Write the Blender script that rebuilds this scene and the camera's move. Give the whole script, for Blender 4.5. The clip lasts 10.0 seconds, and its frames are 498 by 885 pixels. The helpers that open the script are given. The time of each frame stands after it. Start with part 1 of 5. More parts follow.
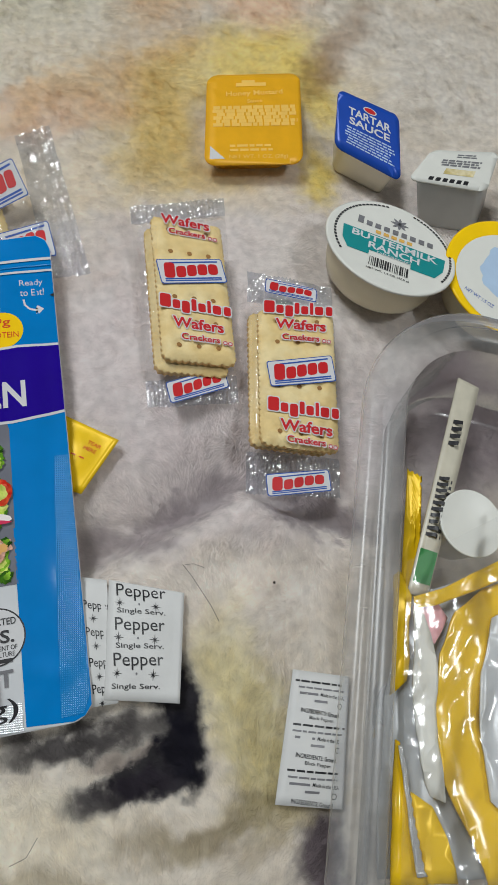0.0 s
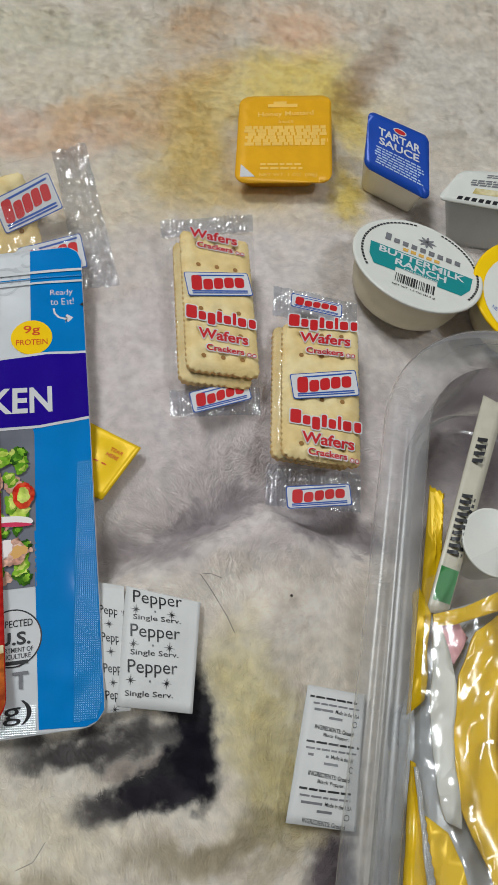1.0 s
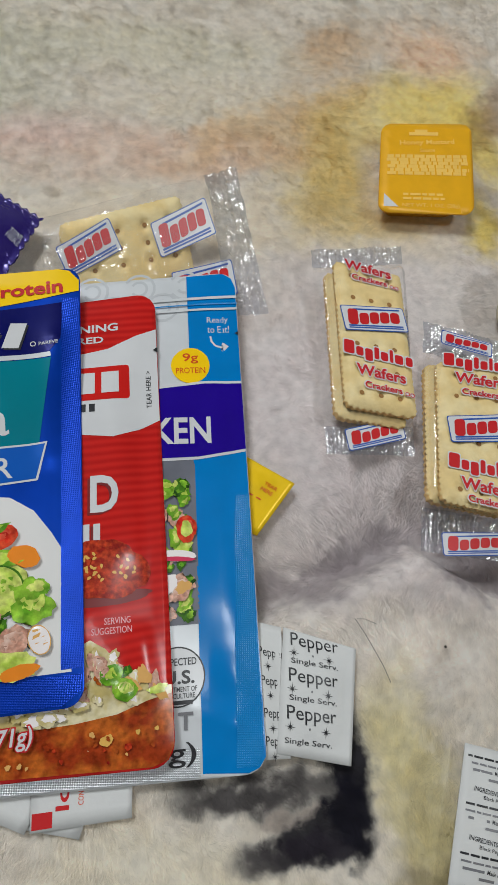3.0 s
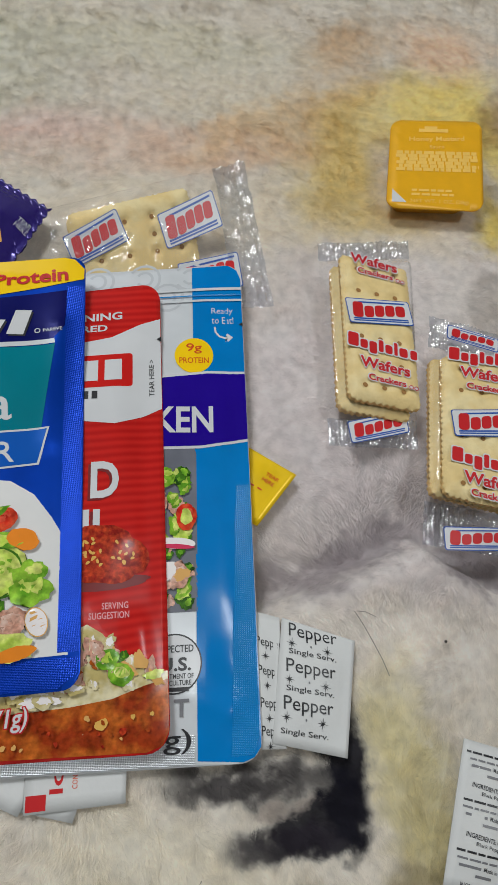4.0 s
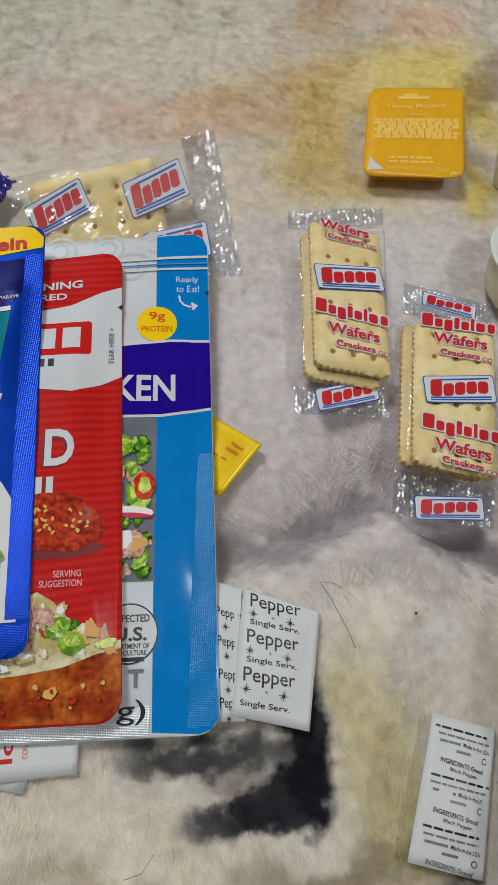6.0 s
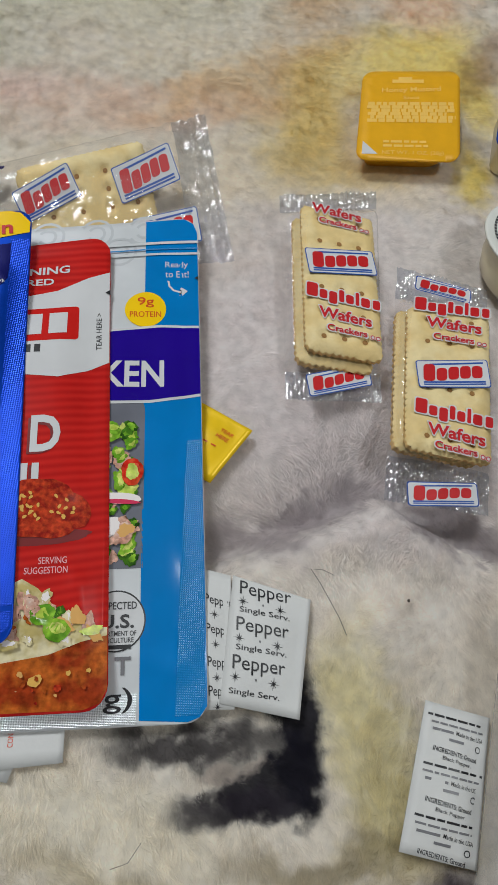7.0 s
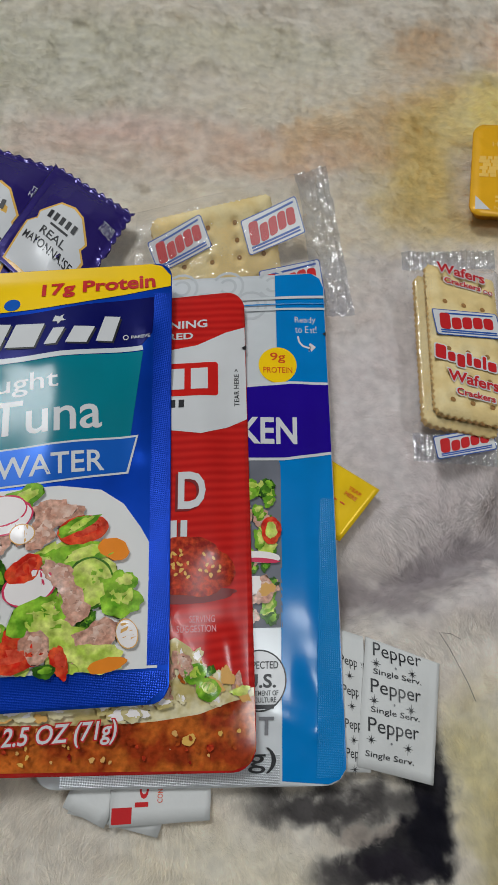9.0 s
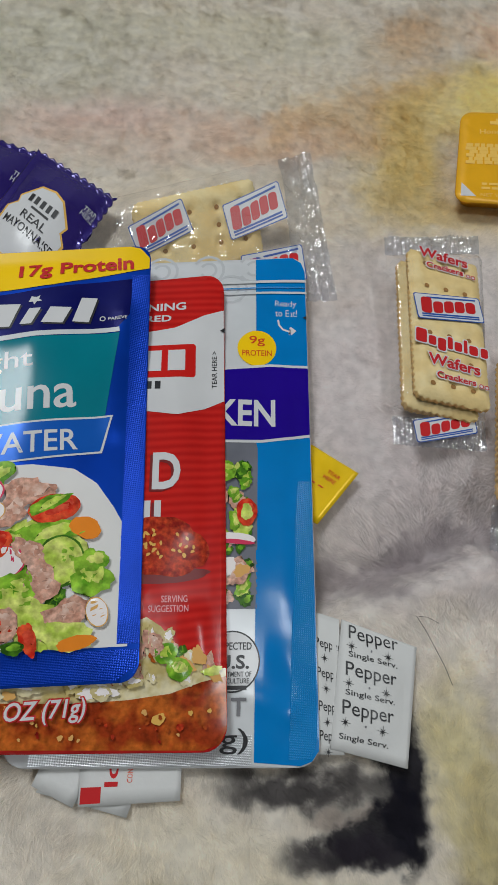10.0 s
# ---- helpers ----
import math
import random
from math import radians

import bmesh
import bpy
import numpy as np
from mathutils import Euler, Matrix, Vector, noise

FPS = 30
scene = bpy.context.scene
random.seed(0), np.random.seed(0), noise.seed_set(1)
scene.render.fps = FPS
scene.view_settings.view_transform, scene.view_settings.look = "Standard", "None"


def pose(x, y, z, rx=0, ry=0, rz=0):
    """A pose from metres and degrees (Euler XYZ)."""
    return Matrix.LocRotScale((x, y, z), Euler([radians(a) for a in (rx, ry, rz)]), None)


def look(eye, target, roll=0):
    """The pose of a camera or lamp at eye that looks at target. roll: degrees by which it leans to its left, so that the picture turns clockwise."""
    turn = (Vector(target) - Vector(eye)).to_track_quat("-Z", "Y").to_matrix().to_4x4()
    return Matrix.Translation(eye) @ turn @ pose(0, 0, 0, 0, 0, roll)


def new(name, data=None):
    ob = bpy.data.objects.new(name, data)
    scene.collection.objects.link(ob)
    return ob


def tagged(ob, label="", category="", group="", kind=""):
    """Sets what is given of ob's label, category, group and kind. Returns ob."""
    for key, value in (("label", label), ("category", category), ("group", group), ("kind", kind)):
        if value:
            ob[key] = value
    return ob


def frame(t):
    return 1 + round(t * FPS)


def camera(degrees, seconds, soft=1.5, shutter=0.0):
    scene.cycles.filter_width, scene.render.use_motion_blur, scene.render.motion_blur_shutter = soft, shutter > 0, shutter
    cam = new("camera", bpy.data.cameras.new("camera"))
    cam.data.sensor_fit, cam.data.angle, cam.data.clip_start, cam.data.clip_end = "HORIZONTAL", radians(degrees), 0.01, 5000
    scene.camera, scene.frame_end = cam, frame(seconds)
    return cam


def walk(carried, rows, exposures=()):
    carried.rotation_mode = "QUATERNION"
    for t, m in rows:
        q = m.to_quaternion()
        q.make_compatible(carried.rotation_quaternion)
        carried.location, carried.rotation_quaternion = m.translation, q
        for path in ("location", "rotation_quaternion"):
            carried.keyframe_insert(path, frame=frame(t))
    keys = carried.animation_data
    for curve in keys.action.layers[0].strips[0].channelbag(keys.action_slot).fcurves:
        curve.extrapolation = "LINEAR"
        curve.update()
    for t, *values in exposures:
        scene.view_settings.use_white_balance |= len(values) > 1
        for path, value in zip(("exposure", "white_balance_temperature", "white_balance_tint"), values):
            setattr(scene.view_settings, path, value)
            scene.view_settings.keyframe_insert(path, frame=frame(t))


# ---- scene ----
cam = camera(44.0, 10.0)
PATH = [
    (0, (-0.041, -0.039, 0.292), (0.461, 0.673, -1.508), 31.8),
    (0.5, (-0.044, -0.04, 0.298), (0.411, 0.712, -1.498), 29.3),
    (1, (-0.039, -0.044, 0.291), (0.382, 0.739, -1.501), 27.2),
    (1.5, (-0.031, -0.051, 0.304), (0.287, 0.788, -1.484), 21.6),
    (2, (-0.046, -0.043, 0.301), (0.307, 0.793, -1.481), 24.9),
    (2.5, (-0.046, -0.043, 0.294), (0.294, 0.768, -1.502), 24.5),
    (2.7, (-0.069, -0.036, 0.289), (0.301, 0.758, -1.509), 27.4),
    (3, (-0.101, -0.025, 0.279), (0.238, 0.773, -1.523), 25.8),
    (3.2, (-0.104, -0.026, 0.279), (0.236, 0.78, -1.52), 26.2),
    (4.3, (-0.084, -0.034, 0.275), (0.187, 0.779, -1.533), 22.4),
    (4.5, (-0.075, -0.036, 0.274), (0.178, 0.773, -1.537), 21.3),
    (5, (-0.071, -0.039, 0.275), (0.176, 0.773, -1.536), 20.7),
    (6.5, (-0.065, -0.042, 0.265), (0.171, 0.767, -1.549), 19.8),
    (7, (-0.061, -0.044, 0.264), (0.169, 0.759, -1.553), 19.4),
    (7.5, (-0.059, -0.046, 0.264), (0.168, 0.758, -1.553), 19.2),
    (8, (-0.071, -0.042, 0.268), (0.151, 0.747, -1.557), 18.9),
    (8.5, (-0.12, -0.026, 0.272), (0.107, 0.769, -1.549), 20.9),
    (9, (-0.121, -0.025, 0.271), (0.087, 0.777, -1.549), 20.7),
    (9.5, (-0.116, -0.028, 0.269), (0.083, 0.778, -1.55), 20.2),
    (10, (-0.107, -0.032, 0.268), (0.082, 0.777, -1.551), 19.6),
]
walk(cam, [(t, look(eye, target, roll)) for t, eye, target, roll in PATH],
     exposures=[(0.0, 0.0), (2.0, -0.03), (3.0, -0.06), (7.5, -0.1), (8.5, -0.25), (10.0, -0.25)])

# ---- light ----
world = bpy.data.worlds.new("room_light")
scene.world = world
world.use_nodes = True
world.node_tree.nodes["Background"].inputs[0].default_value = (0.95, 0.97, 1.0, 1)
world.node_tree.nodes["Background"].inputs[1].default_value = 0.075


def ceiling_lamp(x, y, z, sx, sy, watts, target, colour=(0.95, 1.0, 1.02)):
    data = bpy.data.lights.new("ceiling_lamp", "AREA")
    data.shape, data.size, data.size_y = "RECTANGLE", sx, sy
    data.energy, data.color = watts, colour
    ob = new("ceiling_lamp", data)
    ob.matrix_world = look((x, y, z), target)
    return ob


ceiling_lamp(-1.1, 1.0, 2.25, 0.8, 0.6, 40, (0, 0.1, 0))
ceiling_lamp(1.05, -0.1, 2.25, 0.4, 0.25, 14, (0, 0.1, 0))


# ---- materials ----
def rgb(r, g, b):
    """Linear colour from 0-255 display values."""
    return tuple((c / 255 / 12.92 if c <= 10 else ((c / 255 + 0.055) / 1.055) ** 2.4) for c in (r, g, b))


def node(nt, kind, **sets):
    n = nt.nodes.new(kind)
    for k, v in sets.items():
        if k == "operation":
            n.operation = v
        elif k == "data_type":
            n.data_type = v
        elif k == "blend_type":
            n.blend_type = v
    return n


def material(name, colour, rough=0.5, metal=0.0, coat=0.0, vary=0.12, scale=60.0, bump=0.0, bump_scale=900.0,
             second=None, second_scale=25.0, spec=0.5, island=False, weave=0.0):
    """A surface with colour variation at two scales and fine relief. scale: per metre."""
    m = bpy.data.materials.new(name)
    m.use_nodes = True
    nt = m.node_tree
    p = nt.nodes["Principled BSDF"]
    co = node(nt, "ShaderNodeTexCoord")
    n1 = node(nt, "ShaderNodeTexNoise")
    n1.inputs["Scale"].default_value, n1.inputs["Detail"].default_value = scale, 5
    nt.links.new(co.outputs["Object"], n1.inputs["Vector"])
    ramp = node(nt, "ShaderNodeMapRange")
    ramp.inputs[1].default_value, ramp.inputs[2].default_value = 0.3, 0.7
    ramp.inputs[3].default_value, ramp.inputs[4].default_value = 1 - vary, 1 + vary
    nt.links.new(n1.outputs["Fac"], ramp.inputs[0])
    base = node(nt, "ShaderNodeMix", data_type="RGBA")
    base.inputs[6].default_value = (*colour, 1)
    base.inputs[7].default_value = (*(second or colour), 1)
    n2 = node(nt, "ShaderNodeTexNoise")
    n2.inputs["Scale"].default_value, n2.inputs["Detail"].default_value = second_scale, 3
    nt.links.new(co.outputs["Object"], n2.inputs["Vector"])
    r2 = node(nt, "ShaderNodeMapRange")
    r2.inputs[1].default_value, r2.inputs[2].default_value = 0.4, 0.6
    nt.links.new(n2.outputs["Fac"], r2.inputs[0])
    nt.links.new(r2.outputs[0], base.inputs[0])
    if island:
        geo = node(nt, "ShaderNodeNewGeometry")
        nt.links.new(geo.outputs["Random Per Island"], base.inputs[0])
    mul = node(nt, "ShaderNodeVectorMath", operation="SCALE")
    nt.links.new(base.outputs[2], mul.inputs[0])
    nt.links.new(ramp.outputs[0], mul.inputs["Scale"])
    nt.links.new(mul.outputs[0], p.inputs["Base Color"])
    p.inputs["Roughness"].default_value = rough
    p.inputs["Metallic"].default_value = metal
    p.inputs["Specular IOR Level"].default_value = spec
    p.inputs["Coat Weight"].default_value = coat
    p.inputs["Coat Roughness"].default_value = 0.12
    if bump or weave:
        b = node(nt, "ShaderNodeBump")
        b.inputs["Distance"].default_value = 0.0006
        b.inputs["Strength"].default_value = max(bump, weave)
        if weave:
            v = node(nt, "ShaderNodeTexVoronoi")
            v.voronoi_dimensions = "2D"
            v.inputs["Scale"].default_value, v.inputs["Randomness"].default_value = 1150.0, 0.1
            nt.links.new(co.outputs["Object"], v.inputs["Vector"])
            nt.links.new(v.outputs["Distance"], b.inputs["Height"])
        else:
            n3 = node(nt, "ShaderNodeTexNoise")
            n3.inputs["Scale"].default_value, n3.inputs["Detail"].default_value = bump_scale, 4
            nt.links.new(co.outputs["Object"], n3.inputs["Vector"])
            nt.links.new(n3.outputs["Fac"], b.inputs["Height"])
        nt.links.new(b.outputs[0], p.inputs["Normal"])
    return m


def clear_film(name, tint=(1, 1, 1), gloss=0.12, rough=0.08, haze=0.0, bump=0.5, bump_scale=160.0):
    """Thin clear plastic: mostly see-through, with a glossy skin and a little milkiness."""
    m = bpy.data.materials.new(name)
    m.use_nodes = True
    nt = m.node_tree
    out = nt.nodes["Material Output"]
    nt.nodes.remove(nt.nodes["Principled BSDF"])
    tr = node(nt, "ShaderNodeBsdfTransparent")
    tr.inputs[0].default_value = (*tint, 1)
    gl = node(nt, "ShaderNodeBsdfGlossy")
    gl.inputs["Roughness"].default_value = rough
    df = node(nt, "ShaderNodeBsdfDiffuse")
    df.inputs[0].default_value = (0.8, 0.82, 0.84, 1)
    fr = node(nt, "ShaderNodeFresnel")
    fr.inputs[0].default_value = 1.5
    add = node(nt, "ShaderNodeMath", operation="MULTIPLY_ADD")
    add.inputs[1].default_value, add.inputs[2].default_value = 0.8, gloss
    nt.links.new(fr.outputs[0], add.inputs[0])
    mix1, mix2 = node(nt, "ShaderNodeMixShader"), node(nt, "ShaderNodeMixShader")
    mix1.inputs[0].default_value = haze
    nt.links.new(tr.outputs[0], mix1.inputs[1])
    nt.links.new(df.outputs[0], mix1.inputs[2])
    nt.links.new(add.outputs[0], mix2.inputs[0])
    nt.links.new(mix1.outputs[0], mix2.inputs[1])
    nt.links.new(gl.outputs[0], mix2.inputs[2])
    nt.links.new(mix2.outputs[0], out.inputs[0])
    co = node(nt, "ShaderNodeTexCoord")
    n3 = node(nt, "ShaderNodeTexNoise")
    n3.inputs["Scale"].default_value, n3.inputs["Detail"].default_value = bump_scale, 4
    b = node(nt, "ShaderNodeBump")
    b.inputs["Distance"].default_value, b.inputs["Strength"].default_value = 0.002, bump
    nt.links.new(co.outputs["Object"], n3.inputs["Vector"])
    nt.links.new(n3.outputs["Fac"], b.inputs["Height"])
    for s in (gl, fr):
        nt.links.new(b.outputs[0], s.inputs["Normal"])
    return m


def blanket_material():
    """Plush with a soft printed pattern of cream, lilac grey, peach, ochre and near-black, and shade painted along the
    fold.
    """
    m = bpy.data.materials.new("printed_plush")
    m.use_nodes = True
    nt = m.node_tree
    p = nt.nodes["Principled BSDF"]
    p.inputs["Roughness"].default_value = 0.75
    p.inputs["Specular IOR Level"].default_value = 0.25
    p.inputs["Sheen Weight"].default_value = 0.06
    co = node(nt, "ShaderNodeTexCoord")
    wob = node(nt, "ShaderNodeTexNoise")
    wob.inputs["Scale"].default_value, wob.inputs["Detail"].default_value = 18, 3
    nt.links.new(co.outputs["Object"], wob.inputs["Vector"])
    off = node(nt, "ShaderNodeVectorMath", operation="MULTIPLY_ADD")
    off.inputs[1].default_value = (0.05, 0.05, 0)
    nt.links.new(wob.outputs["Color"], off.inputs[0])
    shift = node(nt, "ShaderNodeVectorMath", operation="ADD")
    shift.inputs[1].default_value = (-0.033, -0.033, 0)
    nt.links.new(co.outputs["Object"], shift.inputs[0])
    fine = node(nt, "ShaderNodeTexNoise")
    fine.inputs["Scale"].default_value, fine.inputs["Detail"].default_value = 130, 3
    nt.links.new(co.outputs["Object"], fine.inputs["Vector"])
    more = node(nt, "ShaderNodeVectorMath", operation="MULTIPLY_ADD")
    more.inputs[1].default_value = (0.016, 0.016, 0)
    nt.links.new(fine.outputs["Color"], more.inputs[0])
    nt.links.new(shift.outputs[0], more.inputs[2])
    nt.links.new(more.outputs[0], off.inputs[2])
    state = {"last": None}

    def patch(x, y, rx, ry, turn, colour, amount=1.0, soft=0.9):
        a = node(nt, "ShaderNodeMapping")
        a.vector_type = "TEXTURE"
        a.inputs["Location"].default_value = (x / 1000, y / 1000, 0)
        a.inputs["Rotation"].default_value = (0, 0, radians(turn))
        a.inputs["Scale"].default_value = (rx / 1000, ry / 1000, 1000)
        nt.links.new(off.outputs[0], a.inputs["Vector"])
        ln = node(nt, "ShaderNodeVectorMath", operation="LENGTH")
        nt.links.new(a.outputs[0], ln.inputs[0])
        mr = node(nt, "ShaderNodeMapRange")
        mr.interpolation_type = "SMOOTHSTEP"
        mr.inputs[1].default_value, mr.inputs[2].default_value = 1 + soft / 2, 1 - soft / 2
        mr.inputs[3].default_value, mr.inputs[4].default_value = 0, amount
        nt.links.new(ln.outputs["Value"], mr.inputs[0])
        mx = node(nt, "ShaderNodeMix", data_type="RGBA")
        nt.links.new(mr.outputs[0], mx.inputs[0])
        if state["last"]:
            nt.links.new(state["last"], mx.inputs[6])
        else:
            mx.inputs[6].default_value = (*rgb(222, 215, 205), 1)
        mx.inputs[7].default_value = (*rgb(*colour), 1)
        state["last"] = mx.outputs[2]

    # open field and folds, with shade coloured into the crease
    patch(50, 125, 150, 110, 15, (222, 215, 214))
    patch(160, 200, 120, 90, 0, (222, 216, 212))
    patch(-20, 250, 160, 26, 8, (226, 217, 202), 0.8)
    # three dark bands paint the valley's shade along the crease line
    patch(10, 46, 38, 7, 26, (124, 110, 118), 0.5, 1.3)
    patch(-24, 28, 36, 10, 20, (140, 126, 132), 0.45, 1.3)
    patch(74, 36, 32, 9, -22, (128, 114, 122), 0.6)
    patch(190, 85, 60, 40, 20, (140, 122, 128), 0.8)
    patch(15, 0, 60, 22, 8, (230, 224, 217), 0.9)
    # near corner: hooked near-black mark with straw and olive streaks
    patch(-80, -86, 44, 20, 0, (226, 219, 204), 0.8)
    patch(26, -48, 16, 34, 8, (214, 204, 156), 0.7, 1.3)
    patch(34, -82, 18, 15, 0, (204, 192, 140), 0.65, 1.3)
    patch(6, -93, 40, 7, 4, (150, 134, 92), 0.6, 1.2)
    patch(46, -98, 22, 6, 20, (170, 154, 108), 0.5, 1.2)
    patch(-70, -106, 44, 7, -8, (170, 156, 120), 0.45, 1.3)
    patch(54, -116, 13, 18, 0, (90, 76, 86), 0.88)
    patch(-46, -50, 34, 7, 0, (40, 34, 42), 0.88, 1.0)
    patch(-3, -42, 12, 20, 2, (20, 18, 32), 0.97, 0.7)
    patch(-7, -60, 14, 13, 0, (22, 20, 34), 0.97, 0.7)
    patch(-18, -68, 20, 11, 18, (24, 22, 34), 0.95, 0.55)
    patch(-33, -74, 19, 7, 6, (44, 38, 48), 0.85, 1.0)
    patch(-32, -59, 9, 3, 5, (150, 134, 126), 0.55, 1.2)
    # far side: peach, straw and brown brush strokes
    patch(-60, 345, 70, 24, 15, (226, 219, 206), 0.8, 1.2)
    patch(-50, 303, 70, 17, 15, (226, 202, 176), 0.6, 1.3)
    patch(-132, 282, 76, 19, 12, (226, 206, 192), 0.55, 1.3)
    patch(-190, 284, 46, 20, 20, (224, 202, 194), 0.5, 1.3)
    patch(-45, 330, 64, 12, 42, (220, 194, 150), 0.5, 1.3)
    patch(2, 348, 56, 15, 48, (214, 184, 128), 0.65, 1.3)
    patch(6, 298, 28, 54, -10, (220, 200, 132), 0.85, 1.3)
    patch(26, 262, 38, 14, 8, (210, 190, 136), 0.6, 1.3)
    patch(110, 274, 15, 26, 0, (222, 204, 112), 0.85, 1.2)
    patch(80, 372, 58, 34, 35, (230, 214, 136), 0.85, 1.3)
    patch(120, 350, 24, 30, 0, (228, 212, 128), 0.8, 1.3)
    patch(15, 420, 18, 36, -35, (214, 180, 130), 0.5, 1.3)
    patch(90, 440, 38, 28, 30, (236, 208, 178), 0.6, 1.3)
    patch(143, 394, 58, 13, 56, (160, 122, 70), 0.7, 1.2)
    patch(172, 380, 44, 14, 56, (222, 206, 170), 0.6, 1.2)
    patch(-110, 385, 90, 26, 10, (216, 212, 194), 0.5, 1.3)
    patch(-240, 345, 70, 45, 0, (210, 209, 194), 0.5, 1.3)
    patch(240, 390, 90, 70, 0, (224, 219, 212), 0.9)
    geo = node(nt, "ShaderNodeNewGeometry")
    mr = node(nt, "ShaderNodeMapRange")
    mr.inputs[3].default_value, mr.inputs[4].default_value = 1.10, 1.40
    nt.links.new(geo.outputs["Random Per Island"], mr.inputs[0])
    clump = node(nt, "ShaderNodeTexNoise")
    clump.inputs["Scale"].default_value, clump.inputs["Detail"].default_value = 190, 4
    nt.links.new(co.outputs["Object"], clump.inputs["Vector"])
    mr2 = node(nt, "ShaderNodeMapRange")
    mr2.inputs[1].default_value, mr2.inputs[2].default_value = 0.3, 0.7
    mr2.inputs[3].default_value, mr2.inputs[4].default_value = 0.88, 1.07
    nt.links.new(clump.outputs["Fac"], mr2.inputs[0])
    mm = node(nt, "ShaderNodeMath", operation="MULTIPLY")
    nt.links.new(mr.outputs[0], mm.inputs[0])
    nt.links.new(mr2.outputs[0], mm.inputs[1])
    sc = node(nt, "ShaderNodeVectorMath", operation="SCALE")
    nt.links.new(state["last"], sc.inputs[0])
    nt.links.new(mm.outputs[0], sc.inputs["Scale"])
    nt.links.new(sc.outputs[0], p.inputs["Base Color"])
    tl = node(nt, "ShaderNodeBsdfTranslucent")
    nt.links.new(sc.outputs[0], tl.inputs[0])
    both = node(nt, "ShaderNodeMixShader")
    both.inputs[0].default_value = 0.40
    nt.links.new(p.outputs[0], both.inputs[1])
    nt.links.new(tl.outputs[0], both.inputs[2])
    nt.links.new(both.outputs[0], nt.nodes["Material Output"].inputs[0])
    return m


PLUSH = blanket_material()
WALL = material("wall_paint", (0.42, 0.41, 0.39), 0.8, bump=0.1, bump_scale=80)
WHITE = material("white_print", (0.66, 0.66, 0.67), 0.25, spec=0.3, vary=0.03)
SILVER = material("silver_film", (0.66, 0.68, 0.70), 0.3, 0.12, coat=0.0, spec=0.2, vary=0.06)
SILVER_DARK = material("silver_swirl", (0.56, 0.58, 0.60), 0.3, 0.12, coat=0.0, spec=0.2, vary=0.05)
SEAL_SILVER = material("silver_seal", (0.66, 0.68, 0.71), 0.28, 0.6, weave=0.6)
SKY = material("blue_print", rgb(0, 122, 196), 0.2, 0.0, spec=0.25, coat=0.0, vary=0.06)
SEAL_SKY = material("blue_seal", rgb(10, 130, 202), 0.26, 0.0, weave=0.6, vary=0.05)
INDIGO = material("indigo_print", rgb(34, 8, 140), 0.18, 0.0, spec=0.25, coat=0.0, vary=0.06)
ROYAL = material("royal_blue_foil", rgb(0, 74, 206), 0.3, 0.7, coat=0.0, vary=0.1)
ROYAL_DARK = material("deep_blue_foil", rgb(6, 14, 104), 0.26, 0.4, coat=0.1, vary=0.1)
SEAL_ROYAL = material("royal_seal", rgb(0, 64, 194), 0.3, 0.6, weave=0.3)
TEAL = material("teal_print", rgb(0, 122, 138), 0.2, 0.0, coat=0.0, spec=0.3, vary=0.05)
AZURE = material("azure_banner", rgb(10, 92, 190), 0.3, 0.2, coat=0.0, spec=0.3, vary=0.05)
RED = material("red_print", rgb(204, 34, 30), 0.2, 0.0, coat=0.0, spec=0.3, vary=0.06)
RED_STRIPED = material("red_striped_print", rgb(206, 38, 33), 0.2, spec=0.3, vary=0.05, second=rgb(186, 27, 25))


def stripe_print(m, turn, pitch):
    """Turns a material's two colours into straight printed stripes."""
    nt = m.node_tree
    co, turned, wave = node(nt, "ShaderNodeTexCoord"), node(nt, "ShaderNodeMapping"), node(nt, "ShaderNodeTexWave")
    turned.inputs["Rotation"].default_value = (0, 0, radians(-turn))
    wave.bands_direction = "Y"
    wave.inputs["Scale"].default_value = 2 * math.pi / (20 * pitch)
    wave.inputs["Distortion"].default_value = 0.6
    nt.links.new(co.outputs["Object"], turned.inputs["Vector"])
    nt.links.new(turned.outputs[0], wave.inputs["Vector"])
    mix = [n for n in nt.nodes if n.bl_idname == "ShaderNodeMix"][0]
    nt.links.new(wave.outputs["Fac"], mix.inputs[0])


stripe_print(RED_STRIPED, 14, 0.0036)
RED_INK = material("red_ink", rgb(198, 32, 36), 0.35, vary=0.05)
SHADOW_INK = material("dark_red_ink", rgb(120, 18, 20), 0.35, vary=0.05)
YELLOW = material("yellow_print", rgb(252, 206, 16), 0.3, spec=0.25, vary=0.04)
ORANGE_INK = material("orange_ink", rgb(214, 74, 20), 0.35, vary=0.05)
BLUE_INK = material("blue_ink", rgb(40, 84, 168), 0.35, vary=0.05)
BLACK_INK = material("black_ink", rgb(34, 34, 38), 0.4, vary=0.1)
GREY_INK = material("grey_ink", rgb(120, 120, 124), 0.4, vary=0.1)
PALE_INK = material("pale_ink", rgb(246, 198, 96), 0.4, vary=0.05)
GREEN_INK = material("green_ink", rgb(40, 130, 60), 0.4, vary=0.05)
PAPER = material("white_paper", (0.66, 0.66, 0.65), 0.55, vary=0.03, bump=0.25, bump_scale=300)
CRACKER = material("baked_cracker", rgb(234, 213, 160), 0.65, vary=0.06, scale=180, second=rgb(226, 198, 136), second_scale=60, bump=0.35, bump_scale=700)
CRUST = material("browned_cracker_edge", rgb(222, 184, 120), 0.7, vary=0.15, scale=250, bump=0.3)
HOLE = material("cracker_hole", rgb(150, 110, 62), 0.9)
